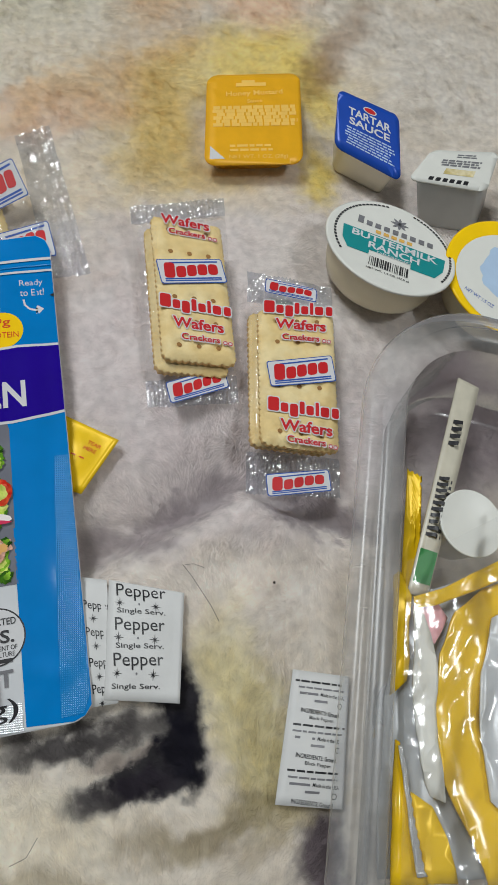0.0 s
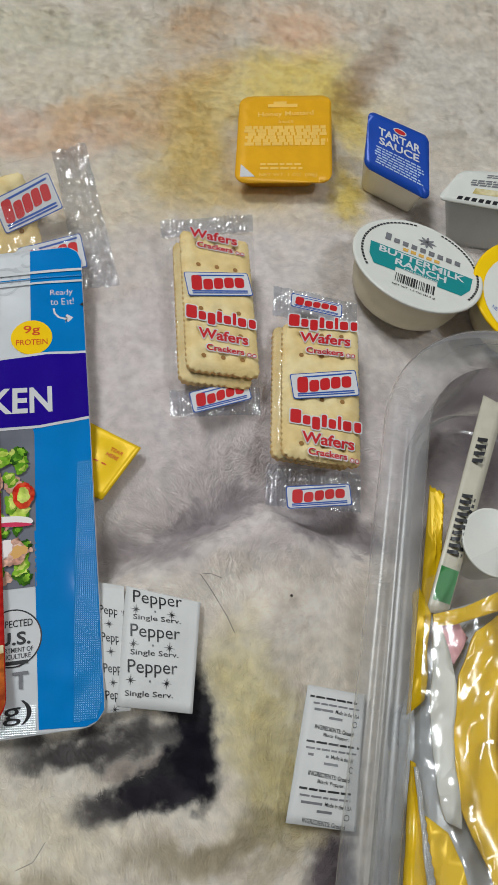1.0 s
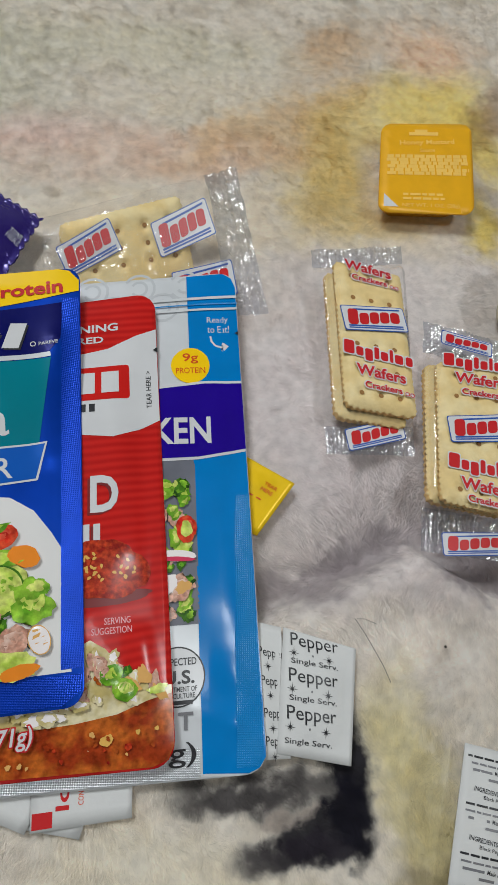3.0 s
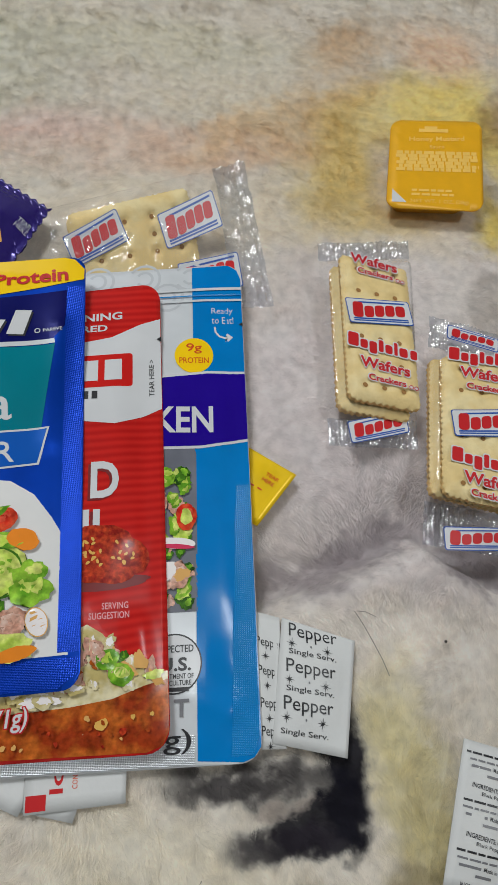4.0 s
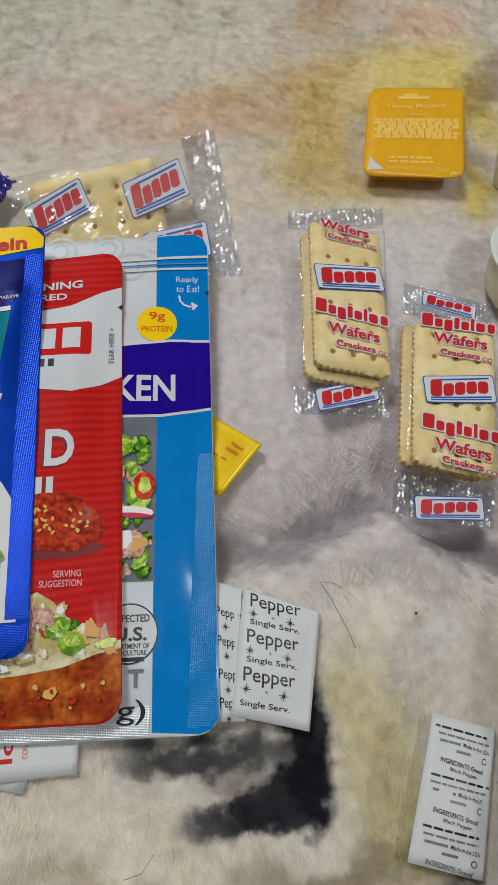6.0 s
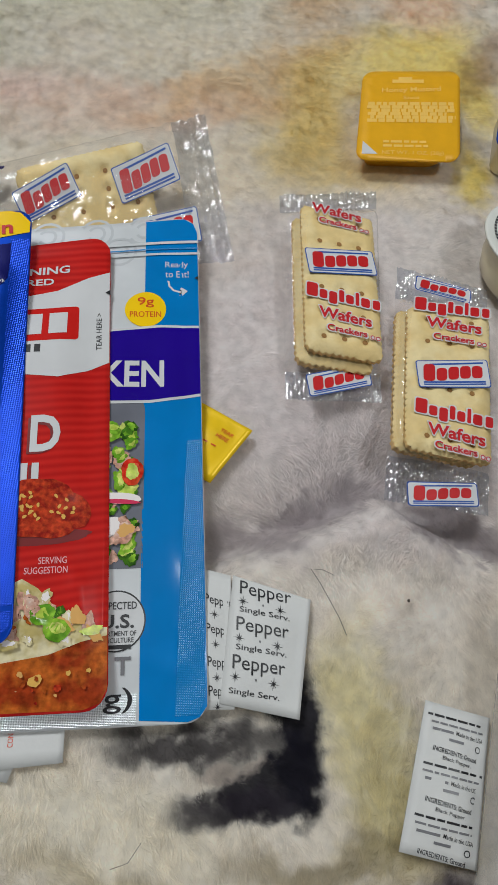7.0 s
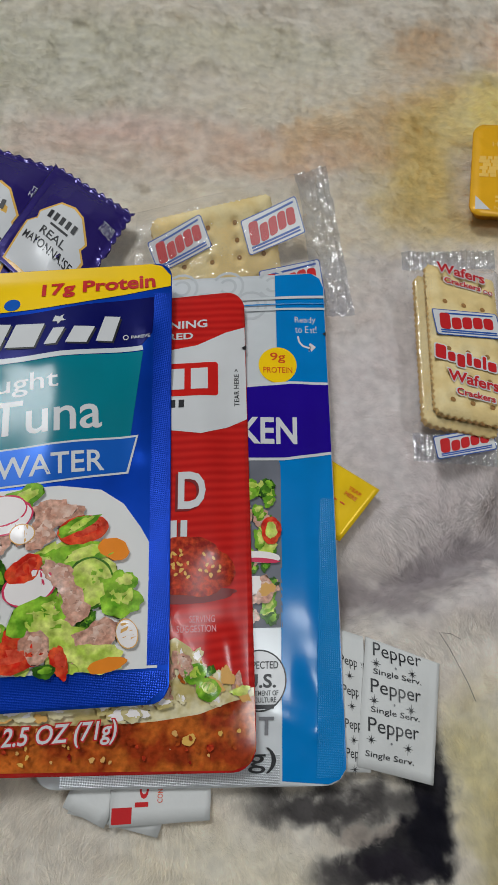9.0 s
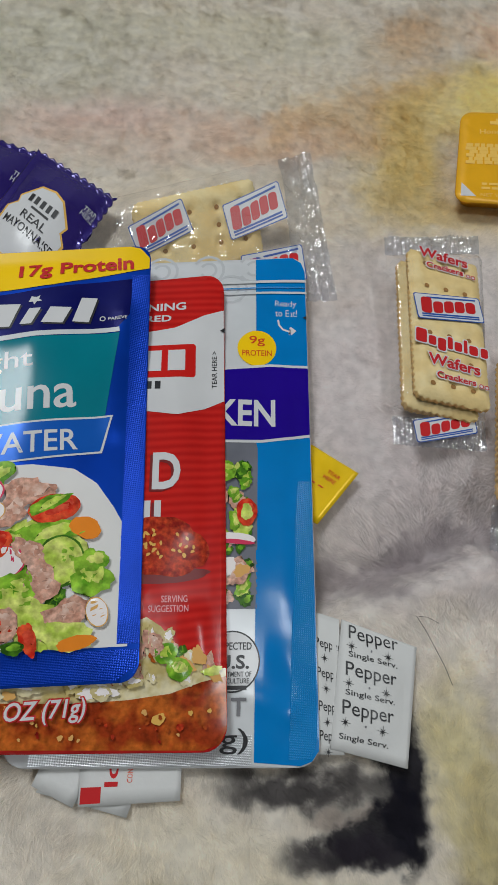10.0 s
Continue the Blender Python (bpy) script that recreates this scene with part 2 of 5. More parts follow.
CREAM = material("cream_filling", rgb(222, 168, 92), 0.6, vary=0.1)
FILM = clear_film("clear_wrap", gloss=0.04, rough=0.06, haze=0.02, bump=0.8, bump_scale=110)
CRIMP = clear_film("crimped_wrap", tint=(0.78, 0.82, 0.90), gloss=0.2, rough=0.12, haze=0.02, bump=0.6, bump_scale=250)
TUB = clear_film("cloudy_plastic", tint=(0.9, 0.9, 0.9), gloss=0.02, rough=0.3, haze=0.14, bump=0.08, bump_scale=60)
TUB_WALL = clear_film("clear_plastic", tint=(0.97, 0.97, 0.97), gloss=0.02, rough=0.12, haze=0.05, bump=0.08, bump_scale=60)
BAG = clear_film("clear_bag", gloss=0.015, rough=0.1, haze=0.04, bump=0.4, bump_scale=45)
PURPLE = material("purple_foil", rgb(46, 32, 116), 0.22, 0.35, coat=0.5, vary=0.1, bump=0.5, bump_scale=90)
AMBER = material("amber_lid", rgb(240, 176, 22), 0.4, 0.1, vary=0.05, scale=90)
BLUE_LID = material("blue_lid", rgb(14, 72, 176), 0.35, 0.1, vary=0.08)
CUP = material("milky_cup", rgb(226, 220, 202), 0.35, vary=0.05, coat=0.3)
CUP_GREY = material("grey_cup", rgb(190, 192, 192), 0.35, vary=0.05, coat=0.3)
CUP_SAUCE = material("cup_with_dressing", rgb(222, 212, 180), 0.3, vary=0.05, coat=0.4)
LID_WHITE = material("white_lid", rgb(222, 222, 215), 0.4, vary=0.03)
LID_TEAL = material("teal_lid_print", rgb(14, 138, 140), 0.4, vary=0.04)
LID_BLUE = material("pale_blue_lid_print", rgb(176, 200, 226), 0.4, vary=0.06)
MUSTARD = material("mustard_packet", rgb(238, 196, 26), 0.3, 0.1, spec=0.25, vary=0.1, bump=0.2, bump_scale=200)
GOLD = material("gold_packet", rgb(236, 192, 24), 0.22, 0.0, coat=0.3, vary=0.12, bump=0.3, bump_scale=110)
PINK = material("pink_packet", rgb(226, 170, 176), 0.4, vary=0.08)
STEEL = material("grey_disc", rgb(120, 120, 118), 0.35, 0.6)
LEAF = material("lettuce_print", rgb(150, 196, 60), 0.2, spec=0.3, vary=0.4, scale=308, second=rgb(92, 148, 34), second_scale=162)
LEAF_DARK = material("dark_leaf_print", rgb(70, 120, 30), 0.2, spec=0.3, vary=0.4, scale=352, second=rgb(36, 76, 20), second_scale=198)
LEAF_PALE = material("pale_leaf_print", rgb(214, 222, 120), 0.2, spec=0.3, vary=0.4, scale=308, second=rgb(180, 204, 80), second_scale=162)
MEAT = material("tuna_print", rgb(214, 168, 148), 0.2, spec=0.3, vary=0.4, scale=484, second=rgb(190, 138, 118), second_scale=288)
TOMATO = material("tomato_print", rgb(206, 40, 26), 0.2, spec=0.3, vary=0.4, scale=264, second=rgb(226, 86, 50), second_scale=216)
TOMATO_DARK = material("dried_tomato_print", rgb(142, 30, 20), 0.2, spec=0.3, vary=0.35, scale=572, second=rgb(196, 66, 34), second_scale=342)
SEED = material("seed_print", rgb(226, 178, 92), 0.2, spec=0.3, vary=0.1)
RADISH = material("radish_print", rgb(244, 236, 234), 0.2, spec=0.3, vary=0.03)
RADISH_SKIN = material("radish_skin_print", rgb(214, 62, 96), 0.2, spec=0.3, vary=0.08)
CARROT = material("carrot_print", rgb(240, 140, 44), 0.2, spec=0.3, vary=0.1)
PLATE = material("plate_print", rgb(228, 226, 224), 0.2, spec=0.3, vary=0.04, scale=30)
BREAD = material("toasted_bread_print", rgb(150, 54, 22), 0.2, spec=0.3, vary=0.4, scale=374, second=rgb(190, 98, 36), second_scale=108)
SPREAD = material("creamy_spread_print", rgb(226, 214, 176), 0.2, spec=0.3, vary=0.12, scale=264, second=rgb(196, 178, 116), second_scale=126)
SLATE = material("grey_table_print", rgb(112, 114, 124), 0.35, spec=0.25, vary=0.15)
MEAT_PALE = material("pale_tuna_print", rgb(230, 198, 182), 0.2, spec=0.3, vary=0.15, scale=300, second=rgb(206, 158, 138), second_scale=260)
TOMATO_PALE = material("tomato_flesh_print", rgb(226, 92, 66), 0.2, spec=0.3, vary=0.2, scale=260, second=rgb(200, 44, 30), second_scale=220)
HEARTS = {"lettuce_print": LEAF_PALE, "dark_leaf_print": LEAF, "tuna_print": MEAT_PALE, "tomato_print": TOMATO_PALE, "creamy_spread_print": RADISH}
STICK = material("translucent_sleeve", rgb(196, 190, 172), 0.3, vary=0.08, scale=120)
HAIR = material("dark_hair", rgb(70, 60, 54), 0.5)


# ---- geometry helpers ----
def mm(x, y, z):
    return Vector((x / 1000, y / 1000, z / 1000))


class Sheet:
    """A four-cornered surface (millimetres: bottom left, bottom right, top right, top left) with a height over it."""

    def __init__(self, bl, br, tr, tl, rise=None):
        self.c = [mm(*p) for p in (bl, br, tr, tl)]
        self.w = ((self.c[1] - self.c[0]).length + (self.c[2] - self.c[3]).length) * 500
        self.h = ((self.c[3] - self.c[0]).length + (self.c[2] - self.c[1]).length) * 500
        self.n = ((self.c[1] - self.c[0]).cross(self.c[3] - self.c[0]) + (self.c[2] - self.c[3]).cross(self.c[2] - self.c[1])).normalized()
        self.rise = rise or (lambda s, t: 0.0)
        self.mid = sum(self.c, Vector()) / 4

    def at(self, s, t, lift=0.0):
        u, v = s / self.w, t / self.h
        p = (self.c[0] * (1 - u) + self.c[1] * u) * (1 - v) + (self.c[3] * (1 - u) + self.c[2] * u) * v
        return p + self.n * ((self.rise(s, t) + lift) / 1000)


def thing(name, at, label, category, group="", kind=""):
    ob = new(name)
    ob.empty_display_size = 0.01
    ob.location = at
    return tagged(ob, label, category, group, kind)


def world_of(ob):
    v = Vector()
    while ob:
        v += ob.location
        ob = ob.parent
    return v


def part(name, bm, mat, parent, label="", smooth=False):
    """Links a bmesh, given in world metres, as one mesh object under a thing or part."""
    me = bpy.data.meshes.new(name)
    base = world_of(parent) if parent else Vector()
    for v in bm.verts:
        v.co -= base
    for f in bm.faces:
        f.smooth = smooth
    bm.to_mesh(me)
    bm.free()
    for m in (mat if isinstance(mat, (list, tuple)) else [mat]):
        me.materials.append(m)
    ob = new(name, me)
    ob.parent = parent
    return tagged(ob, label)


def round_rect(x0, y0, x1, y1, r, n=6):
    pts = []
    for cx, cy, a0 in ((x1 - r, y0 + r, -90), (x1 - r, y1 - r, 0), (x0 + r, y1 - r, 90), (x0 + r, y0 + r, 180)):
        for i in range(n + 1):
            a = radians(a0 + 90 * i / n)
            pts.append((cx + r * math.cos(a), cy + r * math.sin(a)))
    return pts


def ellipse(cx, cy, rx, ry, turn=0, n=24, rough=0.0, seed=0):
    rnd = random.Random(seed)
    ph = [rnd.uniform(0, 6.28) for _ in range(4)]
    pts = []
    for i in range(n):
        a = 2 * math.pi * i / n
        k = 1 + 0.75 * rough * (0.5 * math.sin(3 * a + ph[0]) + 0.35 * math.sin(5 * a + ph[1]) + 0.3 * math.sin(8 * a + ph[2]) + 0.25 * math.sin(13 * a + ph[3]))
        x, y = rx * k * math.cos(a), ry * k * math.sin(a)
        c, s = math.cos(radians(turn)), math.sin(radians(turn))
        pts.append((cx + x * c - y * s, cy + x * s + y * c))
    return pts


def flat(bm, polys, cell=0.0, index=0):
    """Adds flat polygons (millimetres), cut into cells so that they can bend."""
    made = []
    for pts in polys:
        f = bm.faces.new([bm.verts.new((x, y, 0)) for x, y in pts])
        f.material_index = index
        made.append(f)
    bmesh.ops.triangulate(bm, faces=[f for f in made if len(f.verts) > 4])
    if cell:
        cut(bm, cell)


def cut(bm, cell):
    """Cuts a flat mesh along a square grid."""
    xs, ys = [v.co.x for v in bm.verts], [v.co.y for v in bm.verts]
    for lo, hi, no in ((min(xs), max(xs), Vector((1, 0, 0))), (min(ys), max(ys), Vector((0, 1, 0)))):
        c = (math.floor(lo / cell) + 1) * cell
        while c < hi:
            bmesh.ops.bisect_plane(bm, geom=bm.verts[:] + bm.edges[:] + bm.faces[:], plane_co=no * c, plane_no=no, dist=1e-5)
            c += cell


def bend(bm, sheet, lift):
    for v in bm.verts:
        v.co = sheet.at(v.co.x, v.co.y, lift + v.co.z)


def ink(name, sheet, polys, mat, parent, lift=0.3, cell=6.0, label=""):
    """A printed shape that lies on the sheet."""
    bm = bmesh.new()
    flat(bm, polys, cell)
    bmesh.ops.recalc_face_normals(bm, faces=bm.faces[:])
    if bm.faces and sum(f.normal.z for f in bm.faces) < 0:
        bmesh.ops.reverse_faces(bm, faces=bm.faces[:])
    bend(bm, sheet, lift * 0.5)
    return part(name, bm, mat, parent, label, True)


def slab(name, sheet, pts, mat, parent, lift=0.0, thick=1.0, cell=6.0, label="", inward=None):
    """A bent body with a front, a back and an edge round it."""
    bm = bmesh.new()
    flat(bm, [pts], cell)
    for f in bm.faces:
        if f.normal.z < 0:
            f.normal_flip()
    bm.normal_update()
    rim = [e for e in bm.edges if len(e.link_faces) == 1]
    pairs = {v: bm.verts.new((v.co.x, v.co.y, -thick)) for v in bm.verts[:]}
    for f in bm.faces[:]:
        bm.faces.new([pairs[v] for v in reversed(f.verts)])
    for e in rim:
        a, b = e.verts
        bm.faces.new([a, pairs[a], pairs[b], b])
    bmesh.ops.recalc_face_normals(bm, faces=bm.faces[:])
    bend(bm, sheet, lift)
    return part(name, bm, mat, parent, label, True)


def letters(text, box, bold=0.0, slant=0.0, turn=0.0):
    """Flat lettering as a bmesh that fills the box x0, y0, x1, y1 in millimetres."""
    cu = bpy.data.curves.new("lettering", "FONT")
    cu.body, cu.size, cu.offset, cu.shear = text, 10, bold, slant
    cu.resolution_u = 3
    ob = new("lettering", cu)
    me = bpy.data.meshes.new_from_object(ob.evaluated_get(bpy.context.evaluated_depsgraph_get()))
    bm = bmesh.new()
    bm.from_mesh(me)
    bpy.data.objects.remove(ob)
    bpy.data.curves.remove(cu)
    bpy.data.meshes.remove(me)
    xs, ys = [v.co.x for v in bm.verts], [v.co.y for v in bm.verts]
    x0, y0, x1, y1 = box
    kx, ky = (x1 - x0) / (max(xs) - min(xs)), (y1 - y0) / (max(ys) - min(ys))
    c, s = math.cos(radians(turn)), math.sin(radians(turn))
    cx, cy = (x0 + x1) / 2, (y0 + y1) / 2
    lx, ly = min(xs), min(ys)
    for v in bm.verts:
        x, y = x0 + (v.co.x - lx) * kx - cx, y0 + (v.co.y - ly) * ky - cy
        v.co = (cx + x * c - y * s, cy + x * s + y * c, 0)
    return bm


def write(sheet, text, box, mat, parent, lift=0.5, bold=0.0, slant=0.0, turn=0.0, label="", name="lettering"):
    bm = letters(text, box, bold, slant, turn)
    if sheet.h > 100:
        cut(bm, 4.0)
    bend(bm, sheet, lift * 0.5)
    return part(name, bm, mat, parent, label)


def bars(sheet, boxes, mat, parent, lift=0.5, name="fine_print"):
    return ink(name, sheet, [[(a, b), (c, b), (c, d), (a, d)] for a, b, c, d in boxes], mat, parent, lift, 3 if sheet.h > 100 else 0)


def word_bars(x0, y0, x1, y1, lines, seed=0, fill=0.55):
    """Boxes of unreadable lines of print."""
    rnd = random.Random(seed)
    out = []
    step = (y1 - y0) / lines
    for i in range(lines):
        y = y1 - (i + 1) * step
        x = x0 + rnd.uniform(0, 0.06) * (x1 - x0)
        end = x1 - rnd.uniform(0, 0.12) * (x1 - x0)
        while x < end:
            w = rnd.uniform(0.8, 2.6) * step
            out.append((x, y + step * 0.2, min(x + w, end), y + step * (0.2 + fill)))
            x += w + step * 0.35
    return out


def pillow(w, h, top, edge, power=0.7, dents=0.0, seed=0, droop=0.0):
    """Height over a flat packet: a filled middle with flat sealed edges."""
    def rise(s, t):
        a = max(0.0, min(s, w - s) - edge) / (w / 2 - edge)
        b = max(0.0, min(t, h - t) - edge) / (h / 2 - edge)
        k = min(1, a * 1.5) ** power * min(1, b * 1.9) ** power
        d = noise.noise(Vector((s * 0.035 + seed, t * 0.03, seed))) * dents * min(1, 4 * a) * min(1, 4 * b)
        fall = max(0.0, 1 - (w - s) / (edge * 1.5)) ** 2 + max(0.0, 1 - t / (edge * 1.3)) ** 2
        return top * k + d - droop * min(1.2, fall)
    return rise


def ridged(rise, ridges):
    """Adds sharp creases to a height; ridges: (ax, ay, bx, by, height, width)."""
    def high(s, t):
        z = rise(s, t)
        for ax, ay, bx, by, size, wide in ridges:
            dx, dy = bx - ax, by - ay
            f = max(0.0, min(1.0, ((s - ax) * dx + (t - ay) * dy) / (dx * dx + dy * dy)))
            d = math.hypot(s - ax - f * dx, t - ay - f * dy)
            z += size * math.exp(-(d / wide) ** 2)
        return z
    return high


def strip_poly(pts, width):
    """A band of the given width along a line of points."""
    left, right = [], []
    for i, p in enumerate(pts):
        a, b = pts[max(0, i - 1)], pts[min(len(pts) - 1, i + 1)]
        dx, dy = b[0] - a[0], b[1] - a[1]
        d = math.hypot(dx, dy) or 1
        left.append((p[0] - dy / d * width / 2, p[1] + dx / d * width / 2))
        right.append((p[0] + dy / d * width / 2, p[1] - dx / d * width / 2))
    return [[left[i], right[i], right[i + 1], left[i + 1]] for i in range(len(pts) - 1)]


# ---- blanket ----
def ground(x, y):
    """Height of the blanket's skin, all in millimetres."""
    z = -4 + 3.0 * noise.noise(Vector((x * 0.011, y * 0.011, 0.3))) + 1.2 * noise.noise(Vector((x * 0.035, y * 0.035, 4.0)))
    z += 1.5 * noise.noise(Vector((x * 0.09, y * 0.09, 7.0)))
    z += 13 * math.exp(-(((x - 30) / 75) ** 2 + ((y - 140) / 62) ** 2))
    z += 10 * math.exp(-(((x + 110) / 55) ** 2 + ((y - 205) / 45) ** 2))
    z -= 3 * math.exp(-(((x - 60) / 80) ** 2 + ((y - 300) / 55) ** 2))
    line = 56 + 0.45 * (x - 38) if x < 38 else 56 - 0.55 * (x - 38)
    fade = math.exp(-((x - 25) / 70) ** 2)
    d = y - line
    z -= 19 * fade * math.exp(-(d / (23 if d > 0 else 6.5)) ** 2)
    z += 8 * fade * math.exp(-((d + 18) / 14) ** 2)
    return z


def build_blanket():
    step, half = 6.0, 1100
    xs = np.concatenate([np.arange(-1100, -330, 70), np.arange(-330, 345, step), np.arange(380, 1101, 72)])
    ys = np.concatenate([np.arange(-1000, -190, 70), np.arange(-190, 545, step), np.arange(580, 1301, 72)])
    bm = bmesh.new()
    grid = [[bm.verts.new(mm(x, y, ground(x, y))) for x in xs] for y in ys]
    for j in range(len(ys) - 1):
        for i in range(len(xs) - 1):
            bm.faces.new((grid[j][i], grid[j][i + 1], grid[j + 1][i + 1], grid[j + 1][i]))
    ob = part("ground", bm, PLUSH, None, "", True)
    tagged(ob, "plush fleece blanket with a soft cream, lilac and ochre print", "blanket", "", "structure")
    return ob


def build_fur(count):
    rs = np.random.RandomState(3)
    gx, gy = np.arange(-340, 356, 4.0), np.arange(-190, 556, 4.0)
    table = np.array([[ground(x, y) for x in gx] for y in gy])
    flow = np.array([[noise.noise(Vector((x * 0.012, y * 0.012, 9))) * 2.2 + 1.1 * noise.noise(Vector((x * 0.05, y * 0.05, 2))) + 1.1 * noise.noise(Vector((x * 0.14, y * 0.14, 5))) for x in gx] for y in gy])
    tall = np.array([[noise.noise(Vector((x * 0.06, y * 0.06, 6))) + 0.8 * noise.noise(Vector((x * 0.17, y * 0.17, 1))) for x in gx] for y in gy])
    x = rs.uniform(-320, 340, count)
    y = rs.uniform(-175, 530, count)
    i, j = ((x + 340) / 4).astype(int), ((y + 190) / 4).astype(int)
    fx, fy = (x + 340) / 4 - i, (y + 190) / 4 - j
    z = (table[j, i] * (1 - fx) + table[j, i + 1] * fx) * (1 - fy) + (table[j + 1, i] * (1 - fx) + table[j + 1, i + 1] * fx) * fy
    a = flow[j, i] - 1.2 + rs.normal(0, 0.5, count)
    length = (4.4 + 2.2 * tall[j, i]) * rs.uniform(0.6, 1.3, count)
    lean = np.clip(rs.normal(1.16, 0.16, count), 0.6, 1.48)
    wide = rs.uniform(0.08, 0.17, count)
    dx, dy = np.cos(a), np.sin(a)
    v = np.zeros((count, 3, 3))
    for k, (f, w) in enumerate(((0, -1), (0, 1), (1, 0))):
        v[:, k, 0] = x + dx * length * np.sin(lean) * f - dy * wide * w
        v[:, k, 1] = y + dy * length * np.sin(lean) * f + dx * wide * w
        v[:, k, 2] = z - 0.5 + length * np.cos(lean) * f
    v /= 1000
    me = bpy.data.meshes.new("blanket_fur")
    me.vertices.add(count * 3)
    me.vertices.foreach_set("co", v.ravel())
    me.loops.add(count * 3)
    me.loops.foreach_set("vertex_index", np.arange(count * 3, dtype=np.int32))
    me.polygons.add(count)
    me.polygons.foreach_set("loop_start", np.arange(0, count * 3, 3, dtype=np.int32))
    me.update(calc_edges=True)
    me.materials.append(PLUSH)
    ob = new("blanket_fur", me)
    return tagged(ob, "short soft plush pile covering the printed blanket", "blanket pile", "", "stuff")


build_blanket()
build_fur(1500000)


# ---- room round the bed ----
def wall(name, x0, y0, z0, x1, y1, z1, label):
    bm = bmesh.new()
    bmesh.ops.create_cube(bm, size=1)
    for v in bm.verts:
        v.co = ((x0 + x1) / 2 + v.co.x * (x1 - x0), (y0 + y1) / 2 + v.co.y * (y1 - y0), (z0 + z1) / 2 + v.co.z * (z1 - z0))
    tagged(part(name, bm, WALL, None), label, name.split("_")[0], "", "structure")


wall("floor", -2.2, -2.2, -0.66, 2.2, 2.4, -0.56, "plain floor of the room under the bed")
wall("wall_north", -2.2, 2.4, -0.56, 2.2, 2.5, 2.5, "plain off-white painted room wall")
wall("wall_south", -2.2, -2.3, -0.56, 2.2, -2.2, 2.5, "plain off-white painted room wall")
wall("wall_west", -2.3, -2.2, -0.56, -2.2, 2.4, 2.5, "plain off-white painted room wall")
wall("wall_east", 2.2, -2.2, -0.56, 2.3, 2.4, 2.5, "plain off-white painted room wall")
wall("ceiling", -2.3, -2.3, 2.5, 2.3, 2.5, 2.6, "plain white painted ceiling")
bm = bmesh.new()
bmesh.ops.create_cube(bm, size=1)
for v in bm.verts:
    v.co = (v.co.x * 2.1, 0.15 + v.co.y * 2.2, -0.29 + v.co.z * 0.52)
bmesh.ops.bevel(bm, geom=bm.edges[:], offset=0.04, segments=3, affect="EDGES")
tagged(part("mattress", bm, WALL, None, "", True), "plain mattress under the spread plush blanket", "mattress")


# ---- pouches ----
def blob_cloud(sheet, parent, name, spots, lift=0.6):
    """Printed food: overlapping irregular shapes, each a little above the last."""
    for k, (x, y, rx, ry, turn, mat, rough) in enumerate(spots):
        bm = bmesh.new()
        flat(bm, [ellipse(x, y, rx, ry, turn, 30, rough, k + 7)], 3)
        if bm.faces and sum(f.normal.z for f in bm.faces) < 0:
            bmesh.ops.reverse_faces(bm, faces=bm.faces[:])
        bend(bm, sheet, lift + 0.012 * k)
        part(name, bm, mat, parent, "", True)
        heart = HEARTS.get(mat.name)
        if heart and max(rx, ry) > 2:
            bm = bmesh.new()
            flat(bm, [ellipse(x + rx * 0.12, y + ry * 0.15, rx * 0.62, ry * 0.5, turn + 8, 26, rough * 1.3, k + 40)], 3)
            if bm.faces and sum(f.normal.z for f in bm.faces) < 0:
                bmesh.ops.reverse_faces(bm, faces=bm.faces[:])
            bend(bm, sheet, lift + 0.012 * k + 0.006)
            part(name, bm, heart, parent, "", True)


